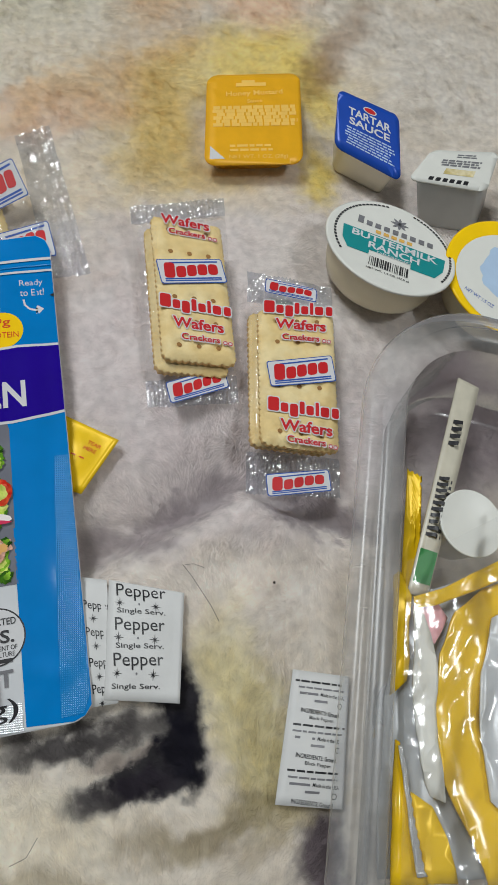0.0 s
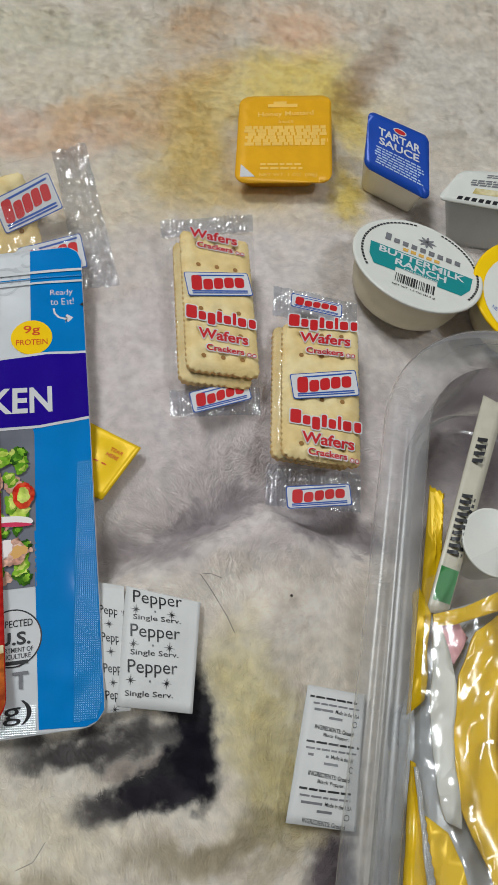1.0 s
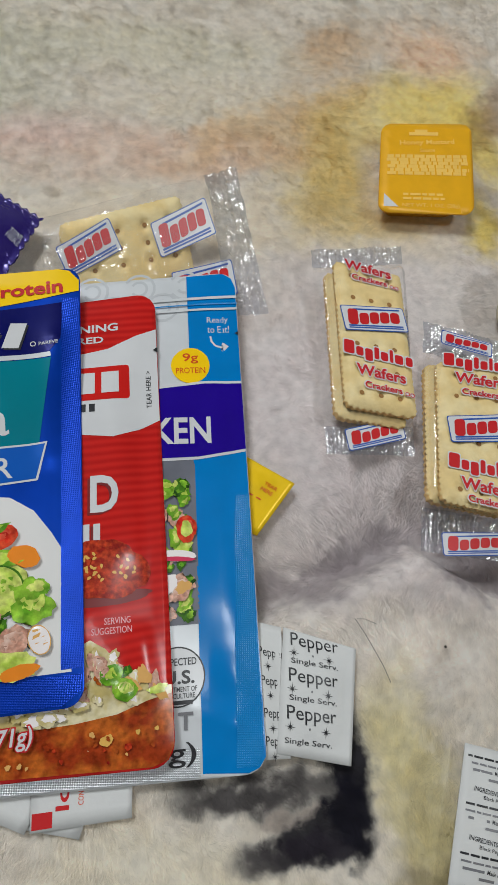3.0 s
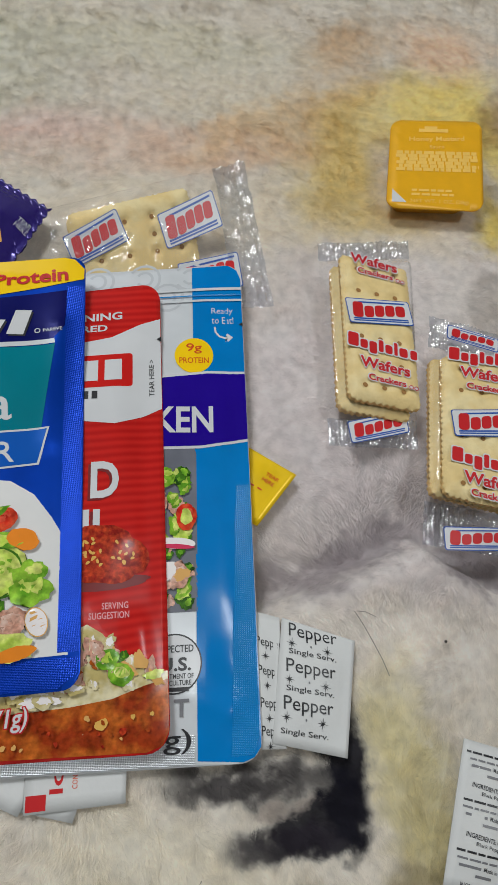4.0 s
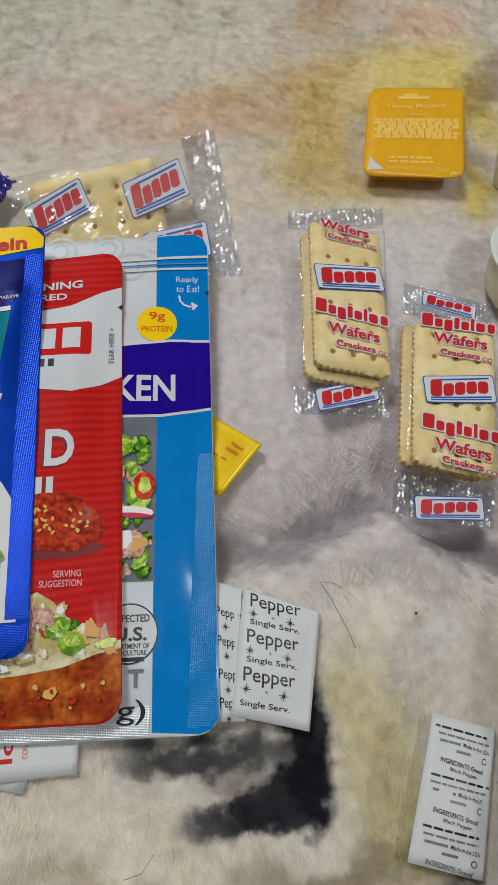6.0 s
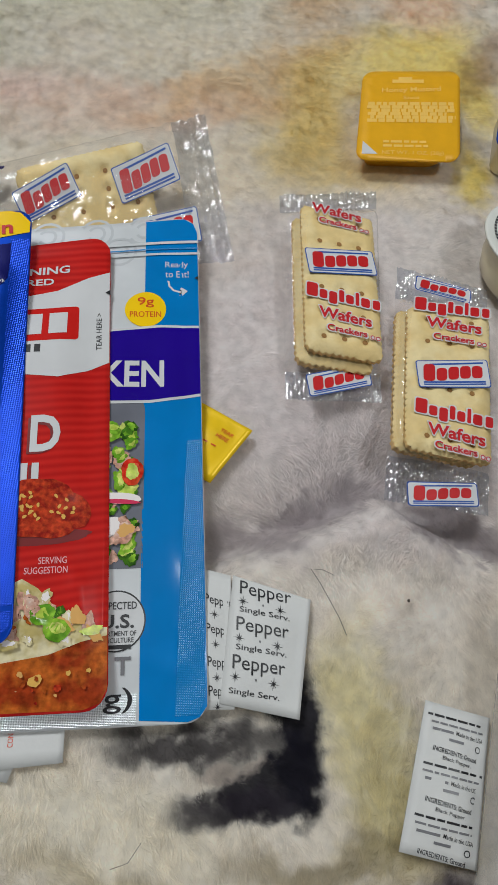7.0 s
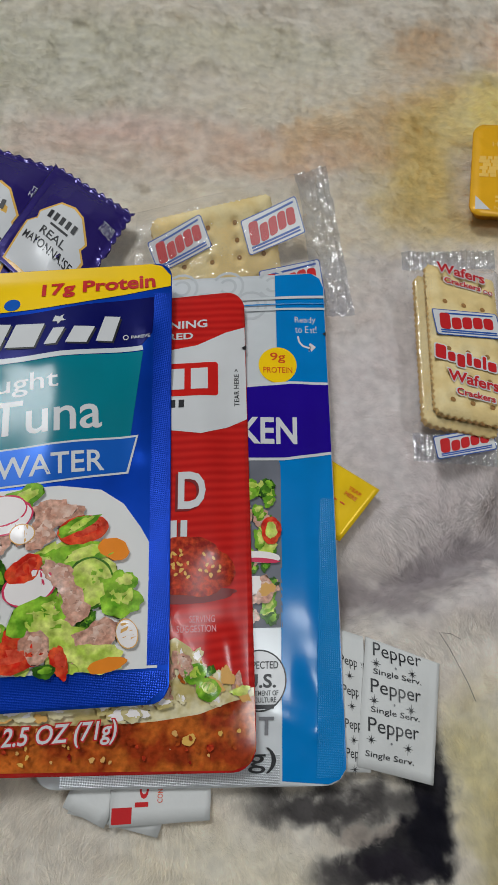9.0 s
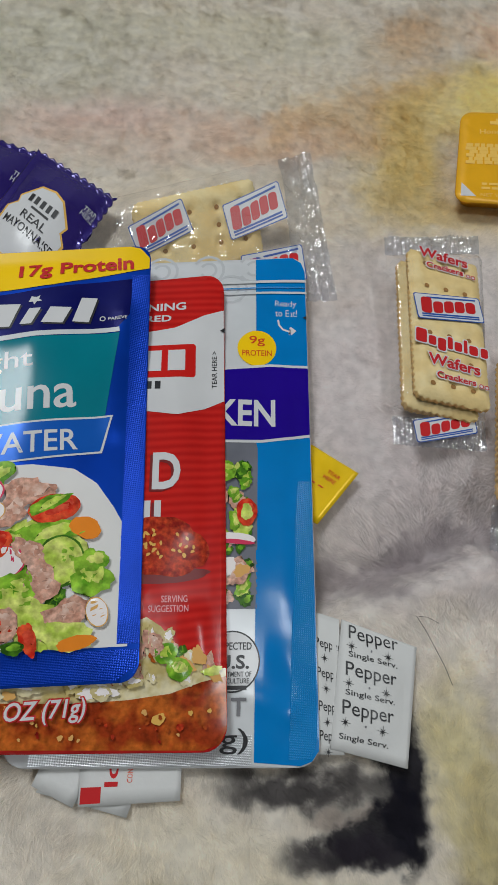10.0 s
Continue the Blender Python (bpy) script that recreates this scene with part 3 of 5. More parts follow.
def blue_pouch():
    sh = Sheet((-160, -57, 6), (-40, -48, 5), (-60.4, 189, 17), (-174, 160, 17))
    w, h = sh.w, sh.h
    sh.rise = ridged(pillow(w, h, 4.5, 9, 0.8, 1.3, 3, 0.8), [(86, 27, 106, 19, 0.8, 4), (106, 19, 98, 9, 0.9, 4), (104, 40, 112, 24, 0.7, 4.5), (98, 120, 107, 60, 0.6, 6)])
    k = w / 120.0
    q = h / 242.0
    e = thing("chicken_pouch", sh.mid - sh.n * 0.008, "silver and bright blue foil chicken pouch lying on the blanket", "food pouch", "foil pouches")
    slab("pouch_body", sh, round_rect(0, 0, w, h, 9), SILVER, e, 0, 0.9, 3)

    def poly(pts, dy=0):
        return [[(x * k, y * q) for x, y in pts]]
    R = 119.6
    ink("stripe", sh, poly([(93.5, 2), (112, 0.6), (116.5, 2.2), (119.4, 6), (R, 10), (R, 233), (117.6, 238.5), (113, 241.6), (93, 241.4)]), SKY, e, 0.5, 3, "bright blue side stripe")
    ink("seal", sh, poly([(107, 3), (R - 3.5, 3), (R - 0.8, 10), (R, 118), (113, 118), (109.5, 60)]), SEAL_SKY, e, 0.9, 3, "embossed blue heat seal")
    ink("seal", sh, poly([(10, 0.8), (92.5, 0.8), (92.5, 12), (10, 12)]), SEAL_SILVER, e, 0.8, 3, "embossed silver heat seal")
    for i in range(7):
        c = 20 + 12 * i
        for r in (4, 8):
            pts = [(c * k + r * k * math.cos(a), 236 * q - 12 * (i % 2) + r * math.sin(a)) for a in np.linspace(-2.6, 2.6, 14)]
            ink("swirl", sh, strip_poly(pts, 1.4), SILVER_DARK, e, 0.2, 0)
    for y, t, m in ((226, 1.6, WHITE), (222.5, 0.8, SKY), (219, 1.3, WHITE)):
        bm = bmesh.new()
        flat(bm, [[(0, y * q), (w, y * q), (w, (y + t) * q), (0, (y + t) * q)]], 5)
        bend(bm, sh, 0.8)
        part("zip_ridge", bm, SILVER if m is WHITE else SEAL_SKY, e, "", True)
    band = [(30, 138), (60, 138.5), (76, 137.5), (96, 138), (R, 141), (R, 176), (100, 176.5), (76, 174), (50, 177), (30, 178)]
    ink("band", sh, poly([(x, y + (1.4 if y > 160 else -1.4)) for x, y in band]), WHITE, e, 0.9, 3)
    ink("band", sh, poly(band), INDIGO, e, 1.1, 3, "indigo name band")
    write(sh, "CHICKEN", (37 * k, 144.5 * q, 102.5 * k, 158.6 * q), WHITE, e, 1.5, 0.24)
    ink("badge", sh, [ellipse(93.5 * k, 187 * q, 9.8, 9.4, 0, 32)], YELLOW, e, 0.6, 3, "round yellow protein badge")
    write(sh, "9g", (89.5 * k, 188 * q, 97.5 * k, 194 * q), ORANGE_INK, e, 0.8, 0.1)
    write(sh, "PROTEIN", (86 * k, 182.5 * q, 101 * k, 185.8 * q), ORANGE_INK, e, 0.8, 0.05)
    write(sh, "Ready", (103 * k, 210.5 * q, 114.5 * k, 215 * q), WHITE, e, 0.6)
    write(sh, "to Eat!", (103 * k, 205.5 * q, 114.8 * k, 209.5 * q), WHITE, e, 0.6)
    arrow = [(104.5, 203.5), (105, 200.5), (107, 198), (110, 197), (112, 197)]
    ink("arrow", sh, strip_poly([(x * k, y * q) for x, y in arrow], 1.0) + poly([(110.8, 200), (110.4, 198.6), (112.2, 197.2), (110, 195), (111, 194.3), (114.2, 197.4)]), WHITE, e, 0.6, 0)
    ink("tear_notch", sh, poly([(R + 0.1, 206), (117.6, 204.8), (R + 0.1, 203.6)]), BLACK_INK, e, 1.6, 0)
    photo = poly([(60, 61), (94, 61), (94, 136.5), (84, 136.8), (70, 136.5), (60, 137)])
    ink("salad_photo", sh, photo, SLATE, e, 0.5, 3, "printed photograph of a green salad")
    rnd = random.Random(5)
    spots = []
    for i in range(84):
        y = 65 + 62 * (i / 84) + rnd.uniform(-4, 4)
        m = rnd.choice([LEAF, LEAF, LEAF_DARK, LEAF_PALE, LEAF, MEAT, LEAF_DARK])
        r = rnd.uniform(2.0, 5)
        x = rnd.uniform(61, 92.6 - r * 0.95)
        spots.append((x * k, min(y, 124) * q, r, r * rnd.uniform(0.6, 1.0), rnd.uniform(0, 180), m, 0.35))
    spots += [(89 * k, 103 * q, 4.6, 6, 0, TOMATO, 0.1), (89 * k, 103 * q, 2.6, 3.6, 0, LEAF_PALE, 0.2), (84 * k, 91 * q, 9, 2.4, -4, RADISH, 0.05),
              (84 * k, 89.5 * q, 8.6, 1.0, -4, RADISH_SKIN, 0.1), (84 * k, 76 * q, 7, 5, 30, MEAT, 0.3), (87 * k, 77 * q, 3.6, 2.4, 20, CREAM, 0.3), (78 * k, 79 * q, 6, 5, 0, RADISH, 0.3)]
    blob_cloud(sh, e, "salad_print", spots, 0.55)
    ink("stamp", sh, [ellipse(84 * k, 40 * q, 11.5, 11.5, 0, 36)], BLACK_INK, e, 0.55, 3)
    ink("stamp", sh, [ellipse(84 * k, 40 * q, 10.9, 10.9, 0, 36)], WHITE, e, 0.7, 3, "round inspection stamp")
    write(sh, "INSPECTED", (76.5 * k, 44.5 * q, 92 * k, 47.5 * q), BLACK_INK, e, 1.2, 0.1)
    write(sh, "U.S.", (78 * k, 37 * q, 91 * k, 42.5 * q), BLACK_INK, e, 1.2, 0.25)
    write(sh, "DEPARTMENT OF", (76 * k, 34 * q, 92 * k, 36 * q), BLACK_INK, e, 1.2, 0.05)
    write(sh, "AGRICULTURE", (77 * k, 31.4 * q, 91 * k, 33.4 * q), BLACK_INK, e, 1.2, 0.05)
    bars(sh, [(80 * k, 29 * q, 90 * k, 30.6 * q)], BLACK_INK, e, 1.2)
    write(sh, "T", (84 * k, 19 * q, 90 * k, 26 * q), GREY_INK, e, 1.2, 0.25)
    write(sh, "g)", (80 * k, 5 * q, 91 * k, 14.5 * q), BLACK_INK, e, 1.4, 0.05)
    return sh


def red_pouch():
    sh = Sheet((-207, -56, 14), (-78, -45, 14), (-101.3, 165, 23), (-223, 126.5, 23))
    w, h = sh.w, sh.h
    sh.rise = ridged(pillow(w, h, 6.5, 8, 0.8, 1.3, 11, 1.0), [(92, 52, 101, 33, 1.1, 3.6), (101, 33, 110, 26, 1.0, 3.6), (117, 44, 119, 26, 1.3, 4.2), (40, 12, 62, 10, 0.9, 3.6), (108, 150, 113, 80, 0.7, 6)])
    k, q = w / 130.0, h / 214.0
    e = thing("red_tuna_pouch", sh.mid - sh.n * 0.006, "red and white foil tuna pouch overlapping the blue pouch", "food pouch", "foil pouches")
    slab("pouch_body", sh, round_rect(0, 0, w, h, 9), RED_STRIPED, e, 0, 0.9, 3)

    def sc(pts):
        return [(x * k, y * q) for x, y in pts]
    ink("band", sh, [sc([(40, 140), (94, 140), (108, 138), (120, 141), (129.7, 145), (129.7, 193.5), (120, 191), (106, 185), (94, 183), (40, 181)])], WHITE, e, 0.35, 3, "wavy white name band")
    ink("brand_mark", sh, [round_rect(60 * k, 157 * q, 116 * k, 175 * q, 1.5)], RED, e, 0.55, 3, "red name plate")
    bars(sh, [(80 * k, 160.5 * q, 88 * k, 172 * q), (91.5 * k, 160.5 * q, 100 * k, 172 * q), (103 * k, 160.5 * q, 111 * k, 172 * q)], WHITE, e, 0.75)
    bars(sh, [(92 * k, 151 * q, 96 * k, 155 * q), (97.5 * k, 151 * q, 100 * k, 155 * q)], BLACK_INK, e, 0.6)
    write(sh, "NO DRAINING", (62 * k, 195 * q, 111 * k, 199.5 * q), WHITE, e, 0.5, 0.25)
    write(sh, "REQUIRED", (72 * k, 188 * q, 104 * k, 192.5 * q), WHITE, e, 0.5, 0.25)
    write(sh, "TEAR HERE >", (116 * k, 160 * q, 134 * k, 162.6 * q), BLACK_INK, e, 0.6, 0.05, 0, 90)
    ink("tear_notch", sh, [sc([(130.1, 183.5), (127.8, 182), (130.1, 180.5)])], BLACK_INK, e, 1.4, 0)
    rnd = random.Random(2)
    for dx, dy, m, l in ((-1.1, -1.0, SHADOW_INK, 0.5), (0, 0, WHITE, 0.7)):
        write(sh, "D", ((98 + dx) * k, (103 + dy) * q, (110 + dx) * k, (120 + dy) * q), m, e, l, 0.3)
        write(sh, "IL", ((95 + dx) * k, (86 + dy) * q, (107.5 + dx) * k, (98 + dy) * q), m, e, l, 0.3)
    ink("tomato_print", sh, [ellipse(107 * k, 66 * q, 16, 2.6, 4, 30, 0.1, 2)], SHADOW_INK, e, 0.4, 3)
    spots = [(104 * k, 78 * q, 18, 11.5, -8, TOMATO_DARK, 0.12), (108 * k, 79 * q, 10, 7, -8, TOMATO_DARK, 0.25)]
    for i in range(26):
        a, r = rnd.uniform(0, 6.28), rnd.uniform(0.1, 0.85)
        spots.append(((104 + 15 * r * math.cos(a)) * k, (78 + 9 * r * math.sin(a)) * q, 0.9, 0.55, rnd.uniform(0, 180), SEED, 0.2))
    blob_cloud(sh, e, "tomato_print", spots, 0.5)
    write(sh, "SERVING", (103.5 * k, 55.5 * q, 114 * k, 58.2 * q), PINK, e, 0.5, 0.05)
    write(sh, "SUGGESTION", (98.5 * k, 51.7 * q, 114.4 * k, 54.4 * q), PINK, e, 0.5, 0.05)
    top = [(2, 30), (30, 34), (60, 38), (80, 42), (92, 47), (98, 50), (104, 46), (110, 38), (116, 33), (124, 30), (129.6, 30)]
    ink("sandwich_photo", sh, [sc([(2, 8), (8, 2), (121, 1), (127, 3), (129.6, 8)] + top[::-1])], SPREAD, e, 0.45, 3, "printed photograph of an open tuna sandwich")
    ink("sandwich_photo", sh, [sc([(2, 8), (8, 2), (121, 0.8), (127, 2.8), (129.7, 8), (129.7, 27), (120, 25), (108, 21), (92, 19), (70, 18), (40, 19), (2, 20)])], BREAD, e, 0.6, 3)
    spots = []
    for i in range(44):
        x = rnd.uniform(84, 127)
        y = rnd.uniform(26, 46 - abs(x - 98) * 0.5)
        spots.append((x * k, y * q, rnd.uniform(1.5, 4), rnd.uniform(1.2, 2.6), rnd.uniform(0, 180), rnd.choice([MEAT, MEAT, BREAD, SPREAD, LEAF_DARK, CREAM]), 0.35))
    spots += [(106 * k, 36 * q, 4.5, 3.6, 20, LEAF, 0.12), (111 * k, 30 * q, 5, 4, -20, LEAF, 0.12), (101 * k, 40 * q, 5, 3.2, -50, MEAT, 0.3), (124 * k, 29 * q, 4, 1.6, 10, LEAF_PALE, 0.3),
              (93 * k, 36 * q, 5, 4, 20, MEAT, 0.3), (104 * k, 12 * q, 2.6, 1.8, 20, SEED, 0.2), (112 * k, 9 * q, 1.4, 1.2, 0, TOMATO_DARK, 0.2)]
    for i in range(40):
        spots.append((rnd.uniform(20, 126) * k, rnd.uniform(4, 18) * q, rnd.uniform(0.4, 1.3), rnd.uniform(0.4, 0.9), rnd.uniform(0, 180), rnd.choice([SEED, TOMATO_DARK, CREAM, BREAD]), 0.3))
    for i in range(24):
        spots.append((rnd.uniform(20, 96) * k, rnd.uniform(21, 33) * q, rnd.uniform(2, 6), rnd.uniform(1.4, 3), rnd.uniform(-20, 20), rnd.choice([SPREAD, SPREAD, RADISH, CREAM]), 0.3))
    blob_cloud(sh, e, "sandwich_print", spots, 0.65)
    for b, m, l in ((0.7, RED_INK, 4.6), (0.15, WHITE, 4.8)):
        g = 0.5 if b > 0.5 else 0
        write(sh, "NET WT 2.5 OZ (71g)", ((6 - g) * k, (9.5 - g) * q, (77.5 + g) * k, (18.5 + g) * q), m, e, l, b, 0.2, 3)
    return sh


def tuna_pouch():
    sh = Sheet((-253, -43, 23), (-114, -24, 23), (-137.6, 169, 30.5), (-269, 132, 31))
    w, h = sh.w, sh.h
    sh.rise = ridged(pillow(w, h, 8, 8, 0.8, 1.8, 23, 0.8), [(60, 24, 118, 30, 0.7, 4), (118, 30, 128, 20, 0.7, 4), (84, 60, 96, 40, 0.7, 4), (128, 150, 124, 95, 0.9, 4)])
    k, q = w / 140.0, h / 199.0
    e = thing("blue_tuna_pouch", sh.mid - sh.n * 0.006, "royal blue metallic tuna pouch with a salad photograph", "food pouch", "foil pouches")
    slab("pouch_body", sh, round_rect(0, 0, w, h, 7), ROYAL, e, 0, 0.9, 3)

    def sc(pts):
        return [(x * k, y * q) for x, y in pts]
    ink("seal", sh, [sc([(6, 1), (132, 1), (139, 6), (139.4, 12), (6, 12)])], SEAL_ROYAL, e, 0.6, 3, "embossed blue heat seal")
    ink("seal", sh, [sc([(131.5, 14), (139.6, 14), (139.6, 182), (131.5, 182)])], SEAL_ROYAL, e, 0.6, 3, "embossed blue heat seal")
    ink("name_panel", sh, [sc([(10, 142), (60, 146), (126, 153), (131, 160), (132, 180), (100, 176), (60, 170), (10, 166)])], ROYAL_DARK, e, 0.3, 3)
    ink("top_band", sh, [sc([(4, 168), (60, 173), (96, 177), (139.4, 186), (139.5, 192), (135, 197.5), (130, 198.8), (6, 198.6)])], YELLOW, e, 0.5, 3, "yellow protein banner")
    write(sh, "17g Protein", (80 * k, 181.5 * q, 132 * k, 191.5 * q), RED_INK, e, 1.3, 0.28, 0, 3)
    ink("hang_hole", sh, [ellipse(68 * k, 178 * q, 3.4, 3.4, 0, 24)], AZURE, e, 0.8, 0, "round hang hole")
    slot = [((x0, y0), (x1, y0), (x1 + 3.2, y1), (x0 + 3.2, y1)) for x0, x1, y0, y1 in
            ((40, 46, 151, 160), (50, 55, 152, 161), (60, 66, 152.5, 166), (68, 80, 153, 166), (84, 89, 154, 163), (93, 102, 154.5, 163.5), (106, 113, 155.5, 169))]
    for bar in slot:
        ink("brand_mark", sh, [sc([(x + 0.8, y - 0.9) for x, y in bar])], BLACK_INK, e, 0.6, 0)
        ink("brand_mark", sh, [sc(bar)], WHITE, e, 0.8, 0, "white slanting name mark")
    ink("star", sh, [sc([(89, 165), (90.2, 166.8), (92.4, 167), (90.8, 168.3), (91.2, 170.4), (89.4, 169.3), (87.4, 170.2), (88, 168.2), (86.4, 166.8), (88.4, 166.8)])], WHITE, e, 0.8, 0)
    write(sh, "PAREVE", (121.5 * k, 157 * q, 130 * k, 158.8 * q), WHITE, e, 1.0, 0.1, 0, 3)
    ink("ring_print", sh, strip_poly([(119 * k + 1.1 * math.cos(a), 157.6 * q + 1.1 * math.sin(a)) for a in np.linspace(0, 6.28, 13)], 0.4), WHITE, e, 0.9, 0)
    ink("panel", sh, [sc([(8, 140), (60, 143.5), (127, 150.5), (126.6, 153), (60, 146.4), (8, 143)])], SILVER, e, 0.6, 3)
    ink("panel", sh, [sc([(8, 96), (60, 100), (122.5, 106), (127, 150), (60, 143.4), (8, 140)])], TEAL, e, 0.5, 3, "teal name panel")
    write(sh, "Caught", (50 * k, 127 * q, 92 * k, 138.5 * q), WHITE, e, 0.7, 0.08, 0, 4)
    write(sh, "Tuna", (66 * k, 110 * q, 110.5 * k, 126.5 * q), WHITE, e, 0.7, 0.1, 0, 4)
    bnr = [(8, 80), (60, 85.5), (90, 88), (121.5, 92), (125, 107.5), (60, 101), (8, 96.4)]
    ink("banner", sh, [sc([(8, 79.2), (60, 84.7), (90, 87.2), (122.3, 91.2), (126, 108.5), (60, 101.8), (8, 97.2)])], WHITE, e, 0.55, 3)
    ink("banner", sh, [sc(bnr)], AZURE, e, 0.65, 3, "blue ribbon banner")
    write(sh, "in", (60 * k, 89.5 * q, 66 * k, 97 * q), WHITE, e, 0.8, 0.1, 0.1, 4)
    write(sh, "WATER", (71 * k, 91 * q, 112.5 * k, 100.5 * q), WHITE, e, 0.8, 0.12, 0, 4)
    plate = [(135.4, 13), (132.5, 60), (128, 68), (121, 78), (112, 84), (96, 86), (60, 84), (10, 78), (10, 13)]
    ink("plate_photo", sh, [sc(plate)], PLATE, e, 0.4, 3, "printed photograph of tuna salad on a white plate")
    rnd = random.Random(9)
    spots = []
    for i in range(46):
        x = rnd.uniform(20, 112)
        spots.append((x * k, rnd.uniform(18, 60) * q, rnd.uniform(5, 11), rnd.uniform(3.5, 6.5), rnd.uniform(0, 180), rnd.choice([LEAF, LEAF, LEAF_PALE, LEAF_PALE, LEAF_DARK]), 0.3))
    for i in range(34):
        x = rnd.uniform(20, 114)
        spots.append((x * k, rnd.uniform(18, 70) * q, rnd.uniform(2.5, 5.5), rnd.uniform(2, 4), rnd.uniform(0, 180), rnd.choice([MEAT, MEAT, MEAT, LEAF, TOMATO]), 0.35))

    def slice_of(x, y, rx, ry, turn, skin, flesh):
        return [(x * k, y * q, rx, ry, turn, skin, 0.03), (x * k, y * q, rx * 0.92, ry * 0.92, turn, flesh, 0.03)]
    spots += slice_of(70, 78, 8, 5, 5, CARROT, CARROT) + [(82 * k, 80 * q, 9, 5, 30, LEAF, 0.3), (96 * k, 74 * q, 9, 5.5, 0, MEAT, 0.35), (90 * k, 66 * q, 8, 5, 40, MEAT, 0.35), (72 * k, 60 * q, 8, 6, 40, MEAT, 0.35)]
    spots += slice_of(78, 73, 9.5, 6.5, 18, RADISH_SKIN, RADISH) + slice_of(76, 76, 9, 6, 10, RADISH_SKIN, RADISH)
    spots += [(106 * k, 67 * q, 9.5, 5.5, 10, TOMATO, 0.05), (106 * k, 66 * q, 7, 3.4, 10, TOMATO, 0.2), (104 * k, 69 * q, 8, 2.6, 24, LEAF, 0.25), (106 * k, 57 * q, 12, 4.5, 10, LEAF, 0.2), (118 * k, 59 * q, 6, 4, -20, CARROT, 0.1)]
    spots += slice_of(84, 66, 4.6, 4, 0, CREAM, RADISH)
    spots += slice_of(110, 46, 8.5, 9.5, 20, LEAF_DARK, LEAF_PALE) + [(121 * k, 40 * q, 7, 8, 40, LEAF, 0.3), (122 * k, 46 * q, 5, 4, 0, LEAF, 0.3)]
    spots += slice_of(88, 45, 9.5, 6.5, 12, RADISH_SKIN, RADISH) + [(86 * k, 52 * q, 7, 4.5, 30, TOMATO, 0.15), (98 * k, 50 * q, 6, 4, -30, MEAT, 0.3), (103 * k, 38 * q, 6, 8, 10, MEAT, 0.35)]
    spots += [(92 * k, 32 * q, 10, 9, 30, LEAF, 0.25), (99 * k, 26 * q, 9, 6, 0, LEAF_PALE, 0.25), (113 * k, 26 * q, 8, 5, 20, MEAT, 0.35), (112 * k, 18 * q, 11, 5, -10, LEAF_PALE, 0.3), (117 * k, 15 * q, 7, 2.5, 10, CARROT, 0.1)]
    spots += slice_of(124, 26, 4, 5.4, 20, CREAM, RADISH) + slice_of(71, 42, 6, 7, 20, RADISH_SKIN, RADISH)
    spots += [(84 * k, 20 * q, 11, 6, 10, TOMATO, 0.15), (91 * k, 23 * q, 5, 6, 30, MEAT, 0.3), (100 * k, 17 * q, 3, 6, 20, TOMATO, 0.2), (95 * k, 14 * q, 4, 2.4, 0, LEAF_DARK, 0.2)]
    blob_cloud(sh, e, "salad_print", spots, 0.6)
    return sh


blue_pouch()
red_pouch()
tuna_pouch()


# ---- cracker packets ----
def scalloped(w, h, pitch=3.4, depth=0.8, corner=4.5):
    """Outline of a cracker: rounded corners and a row of small teeth."""
    base = round_rect(0, 0, w, h, corner, 5)
    pts, run = [], 0.0
    for (ax, ay), (bx, by) in zip(base, base[1:] + base[:1]):
        L = math.hypot(bx - ax, by - ay)
        if L < 1e-6:
            continue
        ux, uy = (bx - ax) / L, (by - ay) / L
        n = max(1, round(L / 0.85))
        for i in range(n):
            f = L * i / n
            d = depth * (0.5 - 0.5 * math.cos(2 * math.pi * (run + f) / pitch))
            pts.append((ax + ux * f - uy * d, ay + uy * f + ux * d))
        run += L
    return pts


def cracker(sheet, parent, lift, thick, holes):
    """One baked cracker with a scalloped edge, domed top and dock holes."""
    w, h = sheet.w, sheet.h
    bm = bmesh.new()
    flat(bm, [scalloped(w, h)], 1.7)
    for f in bm.faces:
        if f.normal.z < 0:
            f.normal_flip()
    for v in bm.verts:
        s, t = v.co.x, v.co.y
        d = min(s, w - s, t, h - t)
        z = -3.0 * max(0, 1 - d / 6.5) ** 2
        for hx, hy in holes:
            r = math.hypot(s - hx, t - hy)
            z -= 2.0 * math.exp(-(r / 2.3) ** 2)
        v.co.z = z + 0.25 * noise.noise(Vector((s * 0.15, t * 0.15, lift)))
    rim = [e for e in bm.edges if len(e.link_faces) == 1]
    low = {}
    for e in rim:
        for v in e.verts:
            if v not in low:
                low[v] = bm.verts.new((v.co.x, v.co.y, -thick))
    for e in rim:
        a, b = e.verts
        f = bm.faces.new([a, low[a], low[b], b])
        f.material_index = 1
    bmesh.ops.recalc_face_normals(bm, faces=bm.faces[:])
    bend(bm, sheet, lift)
    ob = part("cracker", bm, [CRACKER, CRUST], parent, "pale golden scalloped cracker", True)
    for hx, hy in holes:
        ink("dock_hole", sheet, [ellipse(hx, hy, 1.3, 1.3, 0, 10)], HOLE, ob, 2 * lift - 2.1, 0)
    return ob


